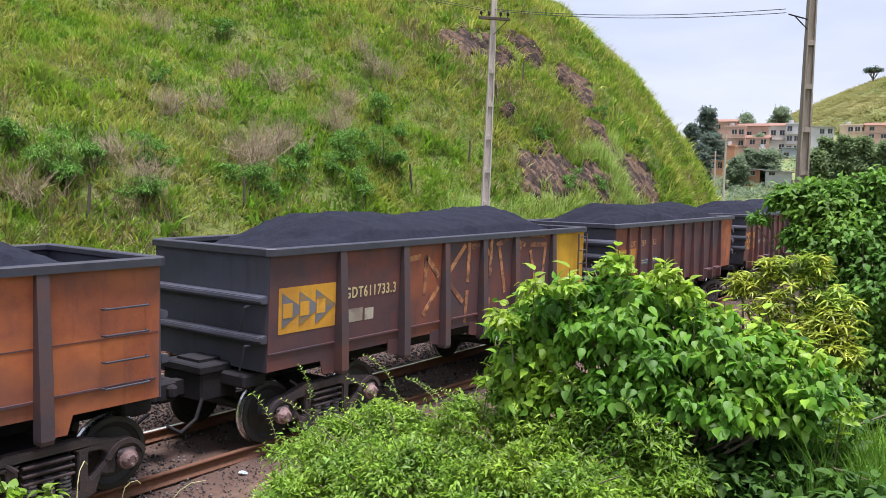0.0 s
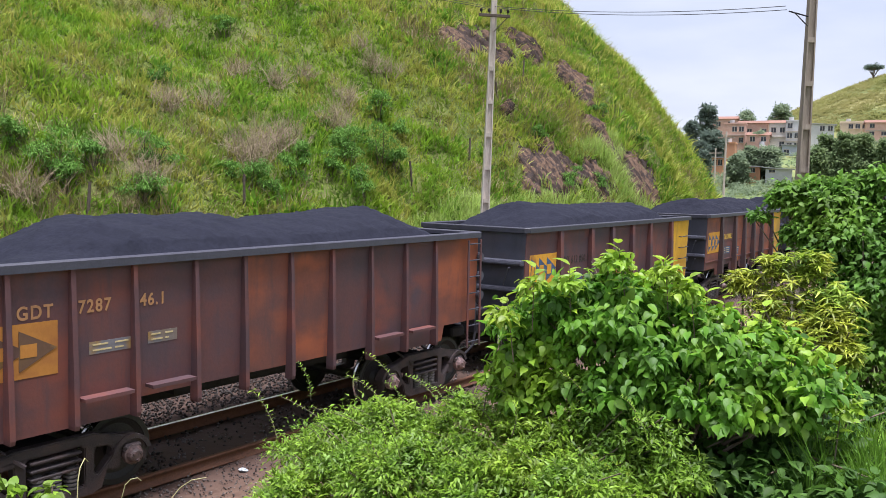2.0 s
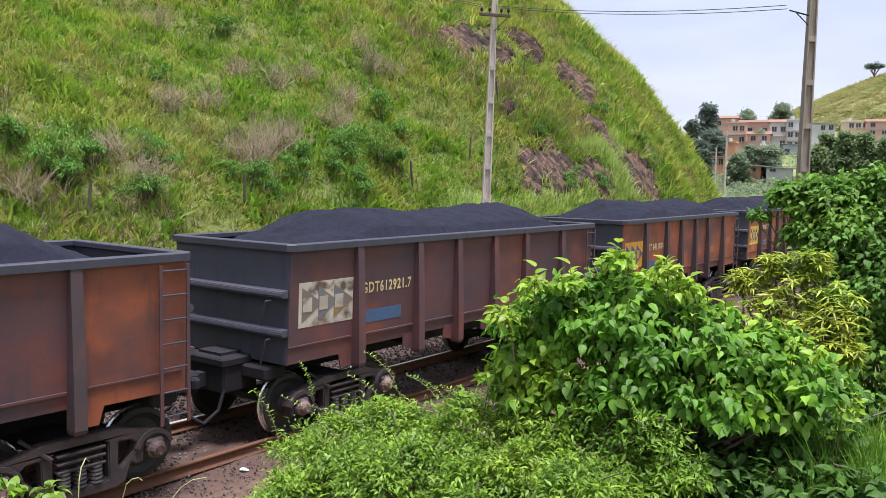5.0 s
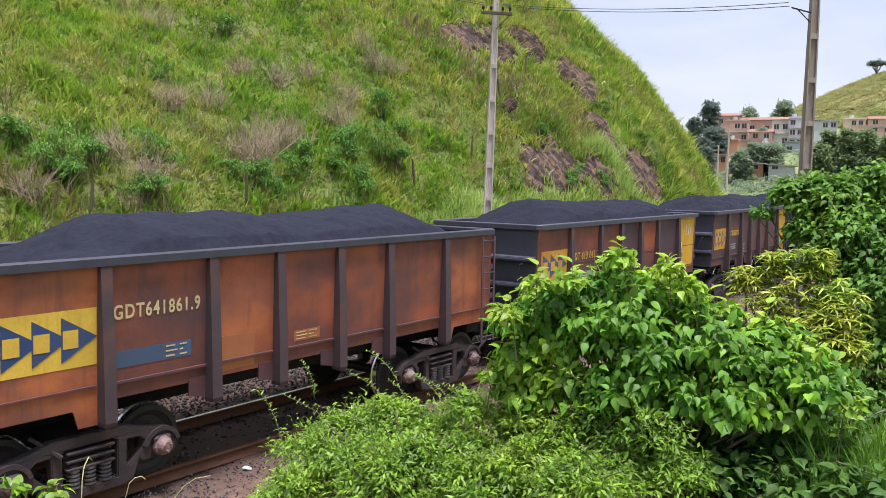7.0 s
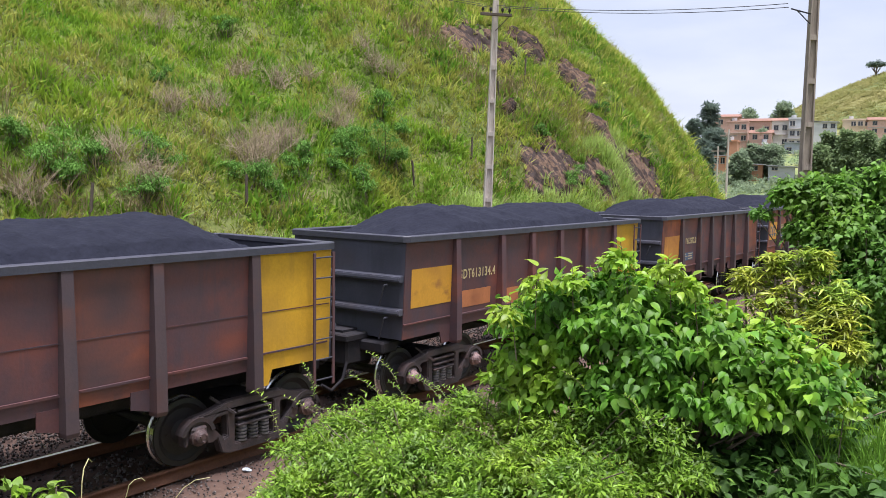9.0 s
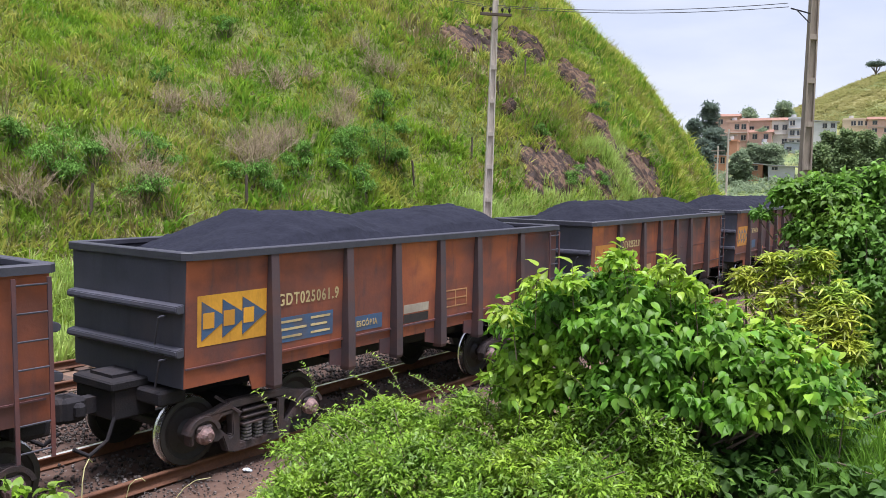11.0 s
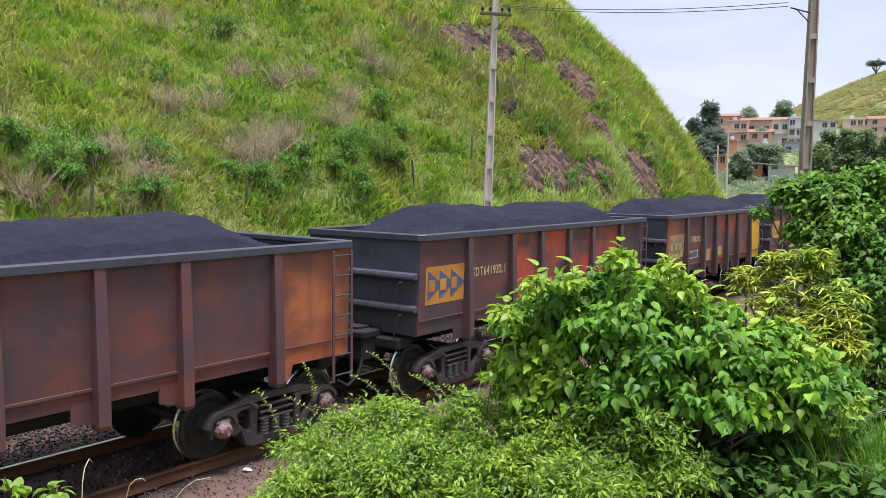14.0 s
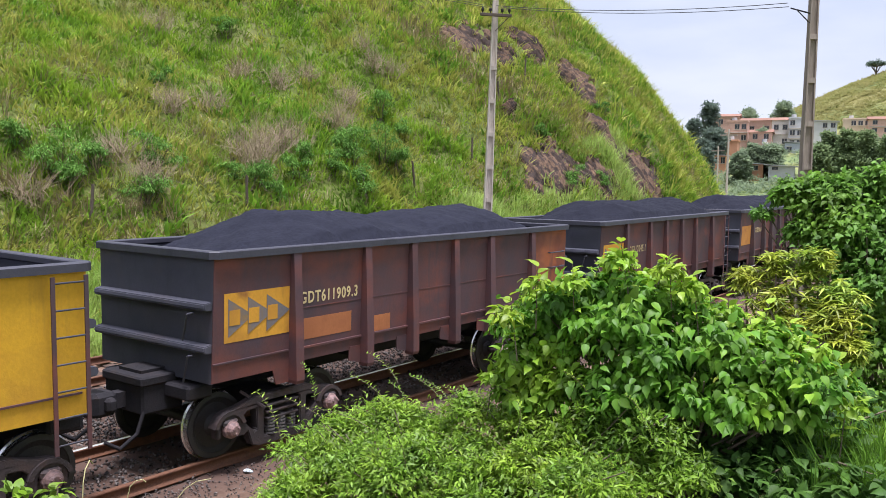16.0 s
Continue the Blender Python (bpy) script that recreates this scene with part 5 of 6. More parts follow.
house(175.4, 55.4, 6.8, 2.3, 7, 2.4, "orange", "sheet", 2, 1, "low orange house with a sheet roof")
house(203.4, 54.7, 10.8, 1.0, 7, 2.0, "white", "flat", 1, 1, "small white house")
house(233.7, 48.5, 17.2, 5.8, 7, 2.5, "grey", "sheet", 3, 1, "pale grey house with a sheet roof")
house(243.5, 42.8, 18.3, 6.7, 7, 2.3, "cream", "flat", 4, 1, "long cream house with a flat roof")
house(236.4, 35.7, 16.1, 5.5, 7, 3.9, "brick", "tile", 2, 2, "pink brick house with dark windows")
house(167.6, 40.4, 5.7, 4.8, 7, 1.1, "grey", "sheet", 2, 1, "low grey shed with a sheet roof")
house(168.5, 45.8, 5.5, 3.0, 7, 1.7, "orange", "sheet", 1, 1, "low brick shed")


# ---- trees and shrubs ----
def tree(x, y, z, h, r, seed, label, leaf=0.5, n=2600, name="tree", lop=1.0, material=None):
    rng = np.random.default_rng(seed)
    t = thing(name, label, "tree", "trees of the far rise")
    bm = bmesh.new()
    low = 0.12 if lop == 1.0 else 0.62
    bar(bm, (0, 0, -0.6), (0.05 * r, 0, h * (low + 0.35)), 0.09 * r + 0.12, 0.04 * r + 0.05, 8)
    blobs = []
    count = int(9 + 5 * h / r) if lop == 1.0 else 12
    for i in range(count):
        a = i * 2.4 + rng.uniform(0, 0.8)
        f = (i + 0.5) / count
        rr = r * rng.uniform(0.15, 0.72) * (1.0 if lop < 1 else math.sin(math.pi * min(0.95, 0.28 + 0.62 * f)) ** 0.6)
        b = (math.cos(a) * rr, math.sin(a) * rr, h * (low + (0.9 - low) * (f if lop == 1.0 else rng.uniform(0.5, 1))), r * rng.uniform(0.36, 0.52) * (1.0 if lop == 1.0 else 0.6))
        blobs.append(b)
        bar(bm, (0.03 * r, 0, max(0.1 * h, b[2] - 0.7 * r)), b[:3], 0.05 * r, 0.02 * r, 5)
    part("trunk", bm, M_BARK, t)
    pos, rot = leaf_places(blobs, n, rng, 0.2, 0.35, 0.85, 4)
    part("crown", scatter("crown", OVAL_V, OVAL_F, pos, rot, rng.uniform(0.7, 1.4, n) * leaf, material or M_LEAF_FAR), None, t)
    t.location = (x, y, z)
    return t


FAR_TREES = [(199.4, 66.6, 14.0, 2.9, "d"), (186.9, 65.7, 11.2, 2.4, "d"), (184.1, 59.7, 9.0, 3.3, "d"), (163.0, 54.5, 9.8, 2.2, "d"), (238.8, 70.0, 12.5, 4.5, "m"), (254.1, 65.1, 10.2, 3.9, "m"), (165.4, 47.7, 6.9, 2.3, "m"), (171.9, 47.1, 7.3, 1.9, "m"), (173.9, 44.5, 6.7, 3.3, "m"), (169.7, 32.4, 10.4, 2.7, "g"), (165.7, 28.0, 11.7, 2.6, "g"), (161.7, 23.9, 12.1, 2.5, "g"), (159.9, 20.0, 11.6, 2.5, "g"), (210.1, 57.5, 5.4, 2.5, "m"), (155.3, 30.6, 9.5, 2.3, "g"), (152.0, 49.6, 9.4, 1.2, "d")]
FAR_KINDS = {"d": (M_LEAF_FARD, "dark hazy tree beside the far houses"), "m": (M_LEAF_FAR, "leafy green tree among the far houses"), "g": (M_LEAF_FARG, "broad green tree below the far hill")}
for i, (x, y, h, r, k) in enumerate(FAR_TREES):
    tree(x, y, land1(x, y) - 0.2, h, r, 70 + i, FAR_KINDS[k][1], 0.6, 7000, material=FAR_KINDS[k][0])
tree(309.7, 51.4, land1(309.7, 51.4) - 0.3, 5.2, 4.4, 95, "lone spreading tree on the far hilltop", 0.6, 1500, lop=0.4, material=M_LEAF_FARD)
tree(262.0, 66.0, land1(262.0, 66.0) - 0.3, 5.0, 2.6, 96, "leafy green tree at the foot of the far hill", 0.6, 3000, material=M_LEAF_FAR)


def far_thicket():
    """Low leafy growth between the houses of the rise."""
    rng = np.random.default_rng(17)
    n = 1500
    x, y = rng.uniform(138, 236, n), rng.uniform(8, 76, n)
    m = wave(x, y, 9.0, 4.0) + 0.5 * rng.normal(size=n) > -0.35
    x, y = x[m], y[m]
    blobs = np.stack([x, y, land(x, y) + 0.35, rng.uniform(0.6, 1.5, len(x))], 1)
    pos, rot = leaf_places(blobs, 60000, rng, 0.1, 0.4, 0.8)
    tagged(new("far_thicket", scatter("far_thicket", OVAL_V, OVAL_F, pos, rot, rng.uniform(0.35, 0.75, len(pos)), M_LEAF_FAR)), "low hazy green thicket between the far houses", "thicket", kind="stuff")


far_thicket()


# ---- the hill's growth ----
def hill_points(n, rng, x0, x1, l0, l1, power=1.0):
    x = rng.uniform(x0, x1, n)
    l = l0 + (l1 - l0) * rng.random(n) ** power
    y = l + np.where(x > X_END, Y_END + (x - X_END) * math.tan(TH_END), x * x * BEND / 2)
    return x, y


def tuft_shape(blades, rng, spread, height, width):
    v, f = [], []
    for i in range(blades):
        a = rng.uniform(0, 2 * math.pi)
        r = spread * rng.random() ** 0.5
        o = np.array([r * math.cos(a) * 0.5, r * math.sin(a) * 0.5, -0.04])
        out = np.array([math.cos(a), math.sin(a), 0]) * rng.uniform(0.2, 0.9) * spread
        side = np.array([-math.sin(a), math.cos(a), 0]) * width * rng.uniform(0.6, 1.2)
        h = height * rng.uniform(0.55, 1.1)
        k = len(v)
        v += [o - side, o + side, o + out * 0.4 + [0, 0, h * 0.62] - side * 0.7, o + out * 0.4 + [0, 0, h * 0.62] + side * 0.7, o + out * 1.3 + [0, 0, h]]
        f += [(k, k + 1, k + 3), (k, k + 3, k + 2), (k + 2, k + 3, k + 4)]
    return np.array(v), f


def upright(n, rng, tilt=0.25):
    a = rng.uniform(0, 2 * math.pi, n)
    d = np.stack([np.cos(a), np.sin(a), rng.normal(size=n) * tilt], 1)
    up = np.stack([rng.normal(size=n) * tilt, rng.normal(size=n) * tilt, np.ones(n)], 1)
    return frames_of(d, up)


def grass(name, label, n, area, blades, spread, height, width, material, seed, keep=None, power=1.0):
    rng = np.random.default_rng(seed)
    x, y = hill_points(n, rng, *area, power)
    if keep is not None:
        m = keep(x, y, rng)
        x, y = x[m], y[m]
    for rx, ry, rw, rh, lv, up, steep in ROCK_FRAMES:
        u = ((x - rx) * lv.x + (y - ry) * lv.y) / (rw * 0.5)
        v = ((x - rx) * up.x + (y - ry) * up.y) / (rh * 0.5 / math.sqrt(1 + steep * steep))
        m = np.sqrt(u * u + v * v) + 0.26 * wave(x, y, 0.4, 1.0) > 0.86
        x, y = x[m], y[m]
    z = land(x, y)
    k = len(x)
    v, f = tuft_shape(blades, rng, spread, height, width)
    size = rng.uniform(0.6, 1.35, k) * (1 + 0.25 * wave(x, y, 3.0, seed))
    size = np.clip(size, 0.35, 2.0)
    tagged(new(name, scatter(name, v, f, np.stack([x, y, z], 1), upright(k, rng), size, material)), label, "grass", kind="stuff")


on_hill = lambda x, y, rng: (land(x, y) > -0.25)
grass("hill_grass", "bright green grass over the hill", 90000, (-16, 68, 9.3, 40), 6, 0.42, 0.33, 0.026, M_GRASS, 3, on_hill, 1.25)
grass("tall_grass", "tall pale grass along the foot of the hill", 15000, (-6, 40, 8.4, 12.2), 7, 0.4, 0.7, 0.02, M_TALL, 4)
grass("cane_grass", "long arching cane grass on the rocky nose", 14000, (28, 68, 9.5, 34), 8, 0.5, 0.4, 0.034, M_CANE, 8, lambda x, y, rng: on_hill(x, y, rng) & (wave(x, y, 3.2, 2.0) + 0.6 * rng.normal(size=len(x)) > 0.0))
grass("hill_weeds", "broad-leaved green weeds in patches on the slope", 34000, (-12, 66, 9.3, 34), 7, 0.34, 0.3, 0.05, M_WEED, 15, lambda x, y, rng: on_hill(x, y, rng) & (wave(x, y, 3.0, 9.0) + 0.5 * rng.normal(size=len(x)) > 0.35), 1.3)
grass("dry_grass", "dry tan grass in patches on the slope", 24000, (-8, 42, 9.6, 26), 6, 0.4, 0.5, 0.014, M_DRY, 9, lambda x, y, rng: on_hill(x, y, rng) & (wave(x, y, 4.5, 5.0) + 0.5 * rng.normal(size=len(x)) > 0.6), 1.9)
grass("dry_tufts", "withered tufts among the rocks of the nose", 13000, (30, 66, 10, 32), 6, 0.4, 0.5, 0.018, M_DRY, 14, lambda x, y, rng: on_hill(x, y, rng) & (wave(x, y, 2.5, 7.0) + 0.5 * rng.normal(size=len(x)) > 0.5))
grass("far_scrub", "yellow-green scrub on the far hill", 40000, (250, 345, -50, 100), 5, 0.9, 0.26, 0.16, M_SCRUB, 12, lambda x, y, rng: land(x, y) > 12)
grass("bank_grass", "rough green grass on the near bank", 4000, (-4, 12, -6.0, -1.9), 7, 0.16, 0.22, 0.006, M_GRASS, 6)


def hill_bush(x, y, r, seed, label, dry=False):
    rng = np.random.default_rng(seed)
    z = land1(x, y)
    if dry:
        t = thing("dry_shrub", label, "shrub", "shrubs on the hill")
        bm = bmesh.new()
        for i in range(70):
            a, e = rng.uniform(0, 6.28), rng.uniform(0.7, 1.5)
            tip = Vector((math.cos(a) * math.cos(e), math.sin(a) * math.cos(e), math.sin(e))) * r * rng.uniform(0.7, 1.7)
            s = Vector((rng.normal() * r * 0.3, rng.normal() * r * 0.3, -0.05))
            mid = s + tip * 0.5 + Vector(rng.normal(size=3) * 0.13 * r)
            bar(bm, s, mid, 0.02, 0.015, 4)
            bar(bm, mid, s + tip, 0.015, 0.007, 3)
            for _ in range(2):
                bar(bm, mid, s + tip * 0.9 + Vector(rng.normal(size=3) * 0.28 * r), 0.013, 0.006, 3)
        tagged(part("dry_twigwork", bm, M_TWIG, t), kind="stuff")
    else:
        t = thing("hill_shrub", label, "shrub", "shrubs on the hill")
        r *= rng.uniform(0.6, 1.0)
        blobs = [(rng.normal() * r * 0.4, rng.normal() * r * 0.4, r * rng.uniform(0.3, 1.7), r * rng.uniform(0.25, 0.5)) for _ in range(8)]
        part("twigwork", twigs(bmesh.new(), (0, 0, -0.1), blobs, rng, 0.04, 1), M_BARK, t)
        n = int(2200 * r)
        pos, rot = leaf_places(blobs, n, rng, 0.4, 0.4, 1.1)
        part("leaves", scatter("leaves", SLIM_V, SLIM_F, pos, rot, rng.uniform(0.08, 0.17, n), M_LEAF_HILL), None, t)
    t.location = (x, y, z)


hill_bush(7.43, 16.00, 0.90, 100, 'blue-green shrub on the grassy hill', False)
hill_bush(14.07, 14.88, 0.70, 101, 'blue-green shrub on the grassy hill', False)
hill_bush(14.52, 14.21, 0.60, 102, 'blue-green shrub on the grassy hill', False)
hill_bush(16.12, 14.94, 0.80, 103, 'blue-green shrub on the grassy hill', False)
hill_bush(18.62, 13.84, 0.80, 104, 'blue-green shrub on the grassy hill', False)
hill_bush(21.62, 14.69, 0.70, 105, 'blue-green shrub on the grassy hill', False)
hill_bush(9.44, 14.33, 0.70, 106, 'blue-green shrub on the grassy hill', False)
hill_bush(19.77, 15.54, 0.70, 107, 'blue-green shrub on the grassy hill', False)
hill_bush(32.31, 12.56, 0.70, 108, 'blue-green shrub on the grassy hill', False)
hill_bush(35.07, 12.06, 0.70, 109, 'blue-green shrub on the grassy hill', False)
hill_bush(21.19, 25.22, 0.60, 110, 'blue-green shrub on the grassy hill', False)
hill_bush(32.73, 14.54, 0.60, 111, 'blue-green shrub on the grassy hill', False)
hill_bush(40.06, 14.75, 0.70, 112, 'blue-green shrub on the grassy hill', False)
hill_bush(42.45, 13.26, 0.80, 113, 'blue-green shrub on the grassy hill', False)
hill_bush(13.82, 19.26, 0.80, 114, 'bare dry brown shrub on the grassy hill', True)
hill_bush(17.18, 16.40, 1.00, 115, 'bare dry brown shrub on the grassy hill', True)
hill_bush(15.39, 16.13, 1.00, 116, 'bare dry brown shrub on the grassy hill', True)
hill_bush(22.40, 18.41, 0.90, 117, 'bare dry brown shrub on the grassy hill', True)
hill_bush(26.21, 20.94, 0.80, 118, 'bare dry brown shrub on the grassy hill', True)
hill_bush(26.81, 19.58, 0.80, 119, 'bare dry brown shrub on the grassy hill', True)
hill_bush(14.76, 21.43, 0.50, 120, 'blue-green shrub on the grassy hill', False)
hill_bush(7.70, 15.40, 0.70, 121, 'blue-green shrub on the grassy hill', False)
hill_bush(10.49, 15.58, 0.80, 122, 'blue-green shrub on the grassy hill', False)
hill_bush(19.01, 14.91, 1.00, 123, 'blue-green shrub on the grassy hill', False)
hill_bush(21.05, 15.04, 1.00, 124, 'blue-green shrub on the grassy hill', False)
hill_bush(23.73, 17.62, 0.80, 125, 'blue-green shrub on the grassy hill', False)
hill_bush(24.08, 16.68, 0.90, 126, 'blue-green shrub on the grassy hill', False)
hill_bush(20.66, 15.75, 0.70, 127, 'blue-green shrub on the grassy hill', False)
hill_bush(17.80, 14.71, 0.60, 128, 'blue-green shrub on the grassy hill', False)
hill_bush(16.97, 15.24, 0.60, 129, 'blue-green shrub on the grassy hill', False)
hill_bush(6.77, 17.01, 0.60, 130, 'blue-green shrub on the grassy hill', False)
hill_bush(8.55, 15.61, 0.60, 131, 'blue-green shrub on the grassy hill', False)
hill_bush(13.65, 15.74, 0.50, 132, 'blue-green shrub on the grassy hill', False)
hill_bush(15.12, 16.61, 1.10, 133, 'bare dry brown shrub on the grassy hill', True)
hill_bush(16.43, 16.54, 1.00, 134, 'bare dry brown shrub on the grassy hill', True)
hill_bush(15.67, 19.14, 0.80, 135, 'bare dry brown shrub on the grassy hill', True)
hill_bush(20.33, 20.60, 0.90, 136, 'bare dry brown shrub on the grassy hill', True)
hill_bush(19.83, 16.58, 1.00, 137, 'bare dry brown shrub on the grassy hill', True)
hill_bush(25.94, 19.92, 0.90, 138, 'bare dry brown shrub on the grassy hill', True)
hill_bush(18.02, 26.31, 0.90, 139, 'bare dry brown shrub on the grassy hill', True)
hill_bush(9.35, 15.83, 0.80, 140, 'bare dry brown shrub on the grassy hill', True)
hill_bush(6.29, 15.44, 0.90, 141, 'bare dry brown shrub on the grassy hill', True)
hill_bush(9.67, 14.67, 0.80, 142, 'bare dry brown shrub on the grassy hill', True)
hill_bush(18.87, 21.52, 0.70, 143, 'bare dry brown shrub on the grassy hill', True)
hill_bush(21.90, 20.46, 0.70, 144, 'bare dry brown shrub on the grassy hill', True)


# ---- the near bank ----
BIG_BUSH = [(-0.97, -5.59, 2.32, 0.16), (-0.96, -5.80, 2.35, 0.18), (-0.93, -5.65, 2.51, 0.22), (-0.96, -6.00, 2.42, 0.21), (-1.00, -6.37, 2.46, 0.26), (-0.85, -6.70, 2.42, 0.24), (-0.68, -7.23, 2.41, 0.20), (-0.83, -5.62, 2.77, 0.24), (-0.77, -5.92, 2.91, 0.28), (-0.65, -6.16, 3.02, 0.22), (-0.81, -6.30, 2.80, 0.37), (-0.52, -6.47, 2.94, 0.20), (-0.64, -6.71, 2.72, 0.34), (-0.53, -7.01, 2.65, 0.34), (-0.56, -7.31, 2.57, 0.26), (-0.75, -7.00, 2.42, 0.29), (-0.83, -6.50, 2.62, 0.33), (-0.82, -5.84, 2.63, 0.28)]
BIG_TIPS = [(-1.10, -5.84, 3.10, 0.08), (-1.00, -6.03, 3.11, 0.08), (-0.88, -6.29, 3.26, 0.08), (-0.76, -6.55, 3.21, 0.08), (-0.70, -6.68, 3.10, 0.08), (-1.19, -5.70, 2.90, 0.08), (-0.48, -7.19, 2.80, 0.08), (-0.57, -7.25, 2.64, 0.08), (-0.50, -6.96, 2.84, 0.08), (-0.52, -7.45, 2.68, 0.08), (-0.48, -6.71, 2.96, 0.07), (-0.60, -6.27, 3.11, 0.08), (-0.48, -6.56, 3.04, 0.08), (-0.76, -5.74, 2.99, 0.07), (-0.91, -5.49, 2.81, 0.08), (-0.49, -6.82, 2.93, 0.08), (-0.42, -7.04, 2.89, 0.09), (-0.45, -7.34, 2.77, 0.08), (-0.71, -6.05, 3.08, 0.07), (-0.65, -6.15, 3.21, 0.08), (-0.53, -6.42, 3.16, 0.08), (-0.81, -5.65, 2.96, 0.08), (-0.78, -5.92, 3.08, 0.08), (-0.61, -7.54, 2.53, 0.08), (-0.95, -5.44, 2.44, 0.10)]
FINE_BUSH = [(-1.48, -4.91, 1.88, 0.28), (-1.56, -4.68, 1.73, 0.26), (-1.46, -5.25, 1.86, 0.27), (-1.34, -5.41, 1.88, 0.25), (-1.33, -5.96, 1.97, 0.27), (-1.62, -4.47, 1.62, 0.23), (-1.10, -4.73, 2.01, 0.24), (-0.97, -5.23, 2.10, 0.23), (-0.98, -5.77, 2.20, 0.22), (-1.04, -6.28, 2.31, 0.20), (-1.10, -6.63, 2.29, 0.20), (-1.41, -4.26, 1.74, 0.34), (-1.19, -4.49, 1.90, 0.32), (-1.03, -4.98, 1.92, 0.33), (-1.01, -5.53, 1.97, 0.35), (-1.04, -6.06, 2.09, 0.33), (-1.05, -6.48, 2.15, 0.30), (-1.14, -6.80, 2.04, 0.26), (-1.87, -4.51, 1.59, 0.29), (-1.68, -5.14, 1.73, 0.38), (-1.48, -5.73, 1.78, 0.37), (-1.53, -6.41, 1.97, 0.34), (-2.11, -4.57, 1.53, 0.25)]
RIGHT_SHRUB = [(1.73, -6.58, 3.63, 0.21), (1.78, -6.75, 3.70, 0.17), (1.85, -7.07, 3.66, 0.24), (1.78, -7.24, 3.79, 0.15), (1.67, -6.73, 3.31, 0.24), (1.71, -6.89, 3.41, 0.25), (1.63, -6.99, 3.05, 0.30), (1.72, -6.94, 3.59, 0.28), (1.78, -7.22, 3.40, 0.42), (1.64, -7.06, 3.24, 0.42), (1.76, -6.67, 3.51, 0.20), (1.49, -7.34, 2.92, 0.48), (1.45, -7.12, 2.73, 0.36), (1.30, -7.40, 2.44, 0.42), (1.10, -7.40, 2.06, 0.41), (1.78, -7.25, 3.69, 0.18), (1.67, -6.36, 3.45, 0.10), (1.72, -6.52, 3.57, 0.14)]
LANCE_BUSH = [(0.68, -6.54, 3.01, 0.11), (0.74, -6.75, 3.14, 0.11), (0.66, -7.23, 2.89, 0.15), (0.55, -6.79, 2.76, 0.17), (0.42, -7.09, 2.65, 0.19), (0.47, -7.30, 2.64, 0.14), (0.78, -6.87, 3.09, 0.18), (0.71, -6.65, 2.95, 0.18), (0.72, -7.05, 2.91, 0.20), (0.55, -7.20, 2.75, 0.21), (0.59, -6.93, 2.81, 0.23), (0.81, -7.01, 3.16, 0.13)]
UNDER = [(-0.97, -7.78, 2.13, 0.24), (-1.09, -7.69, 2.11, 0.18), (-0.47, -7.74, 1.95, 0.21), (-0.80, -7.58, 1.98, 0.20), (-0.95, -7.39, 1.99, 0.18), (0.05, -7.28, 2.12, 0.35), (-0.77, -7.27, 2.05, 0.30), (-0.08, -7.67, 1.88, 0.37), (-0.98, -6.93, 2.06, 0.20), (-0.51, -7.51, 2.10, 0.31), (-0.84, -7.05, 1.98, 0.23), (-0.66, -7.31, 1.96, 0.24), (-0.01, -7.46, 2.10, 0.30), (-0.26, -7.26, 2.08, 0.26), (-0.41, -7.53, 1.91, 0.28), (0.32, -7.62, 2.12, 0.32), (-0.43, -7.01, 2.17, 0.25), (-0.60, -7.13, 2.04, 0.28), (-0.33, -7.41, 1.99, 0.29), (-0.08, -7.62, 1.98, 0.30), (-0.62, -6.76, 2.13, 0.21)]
SPRIG = [(-3.69, -4.48, 2.18, 0.07), (-3.53, -4.55, 2.15, 0.07)]


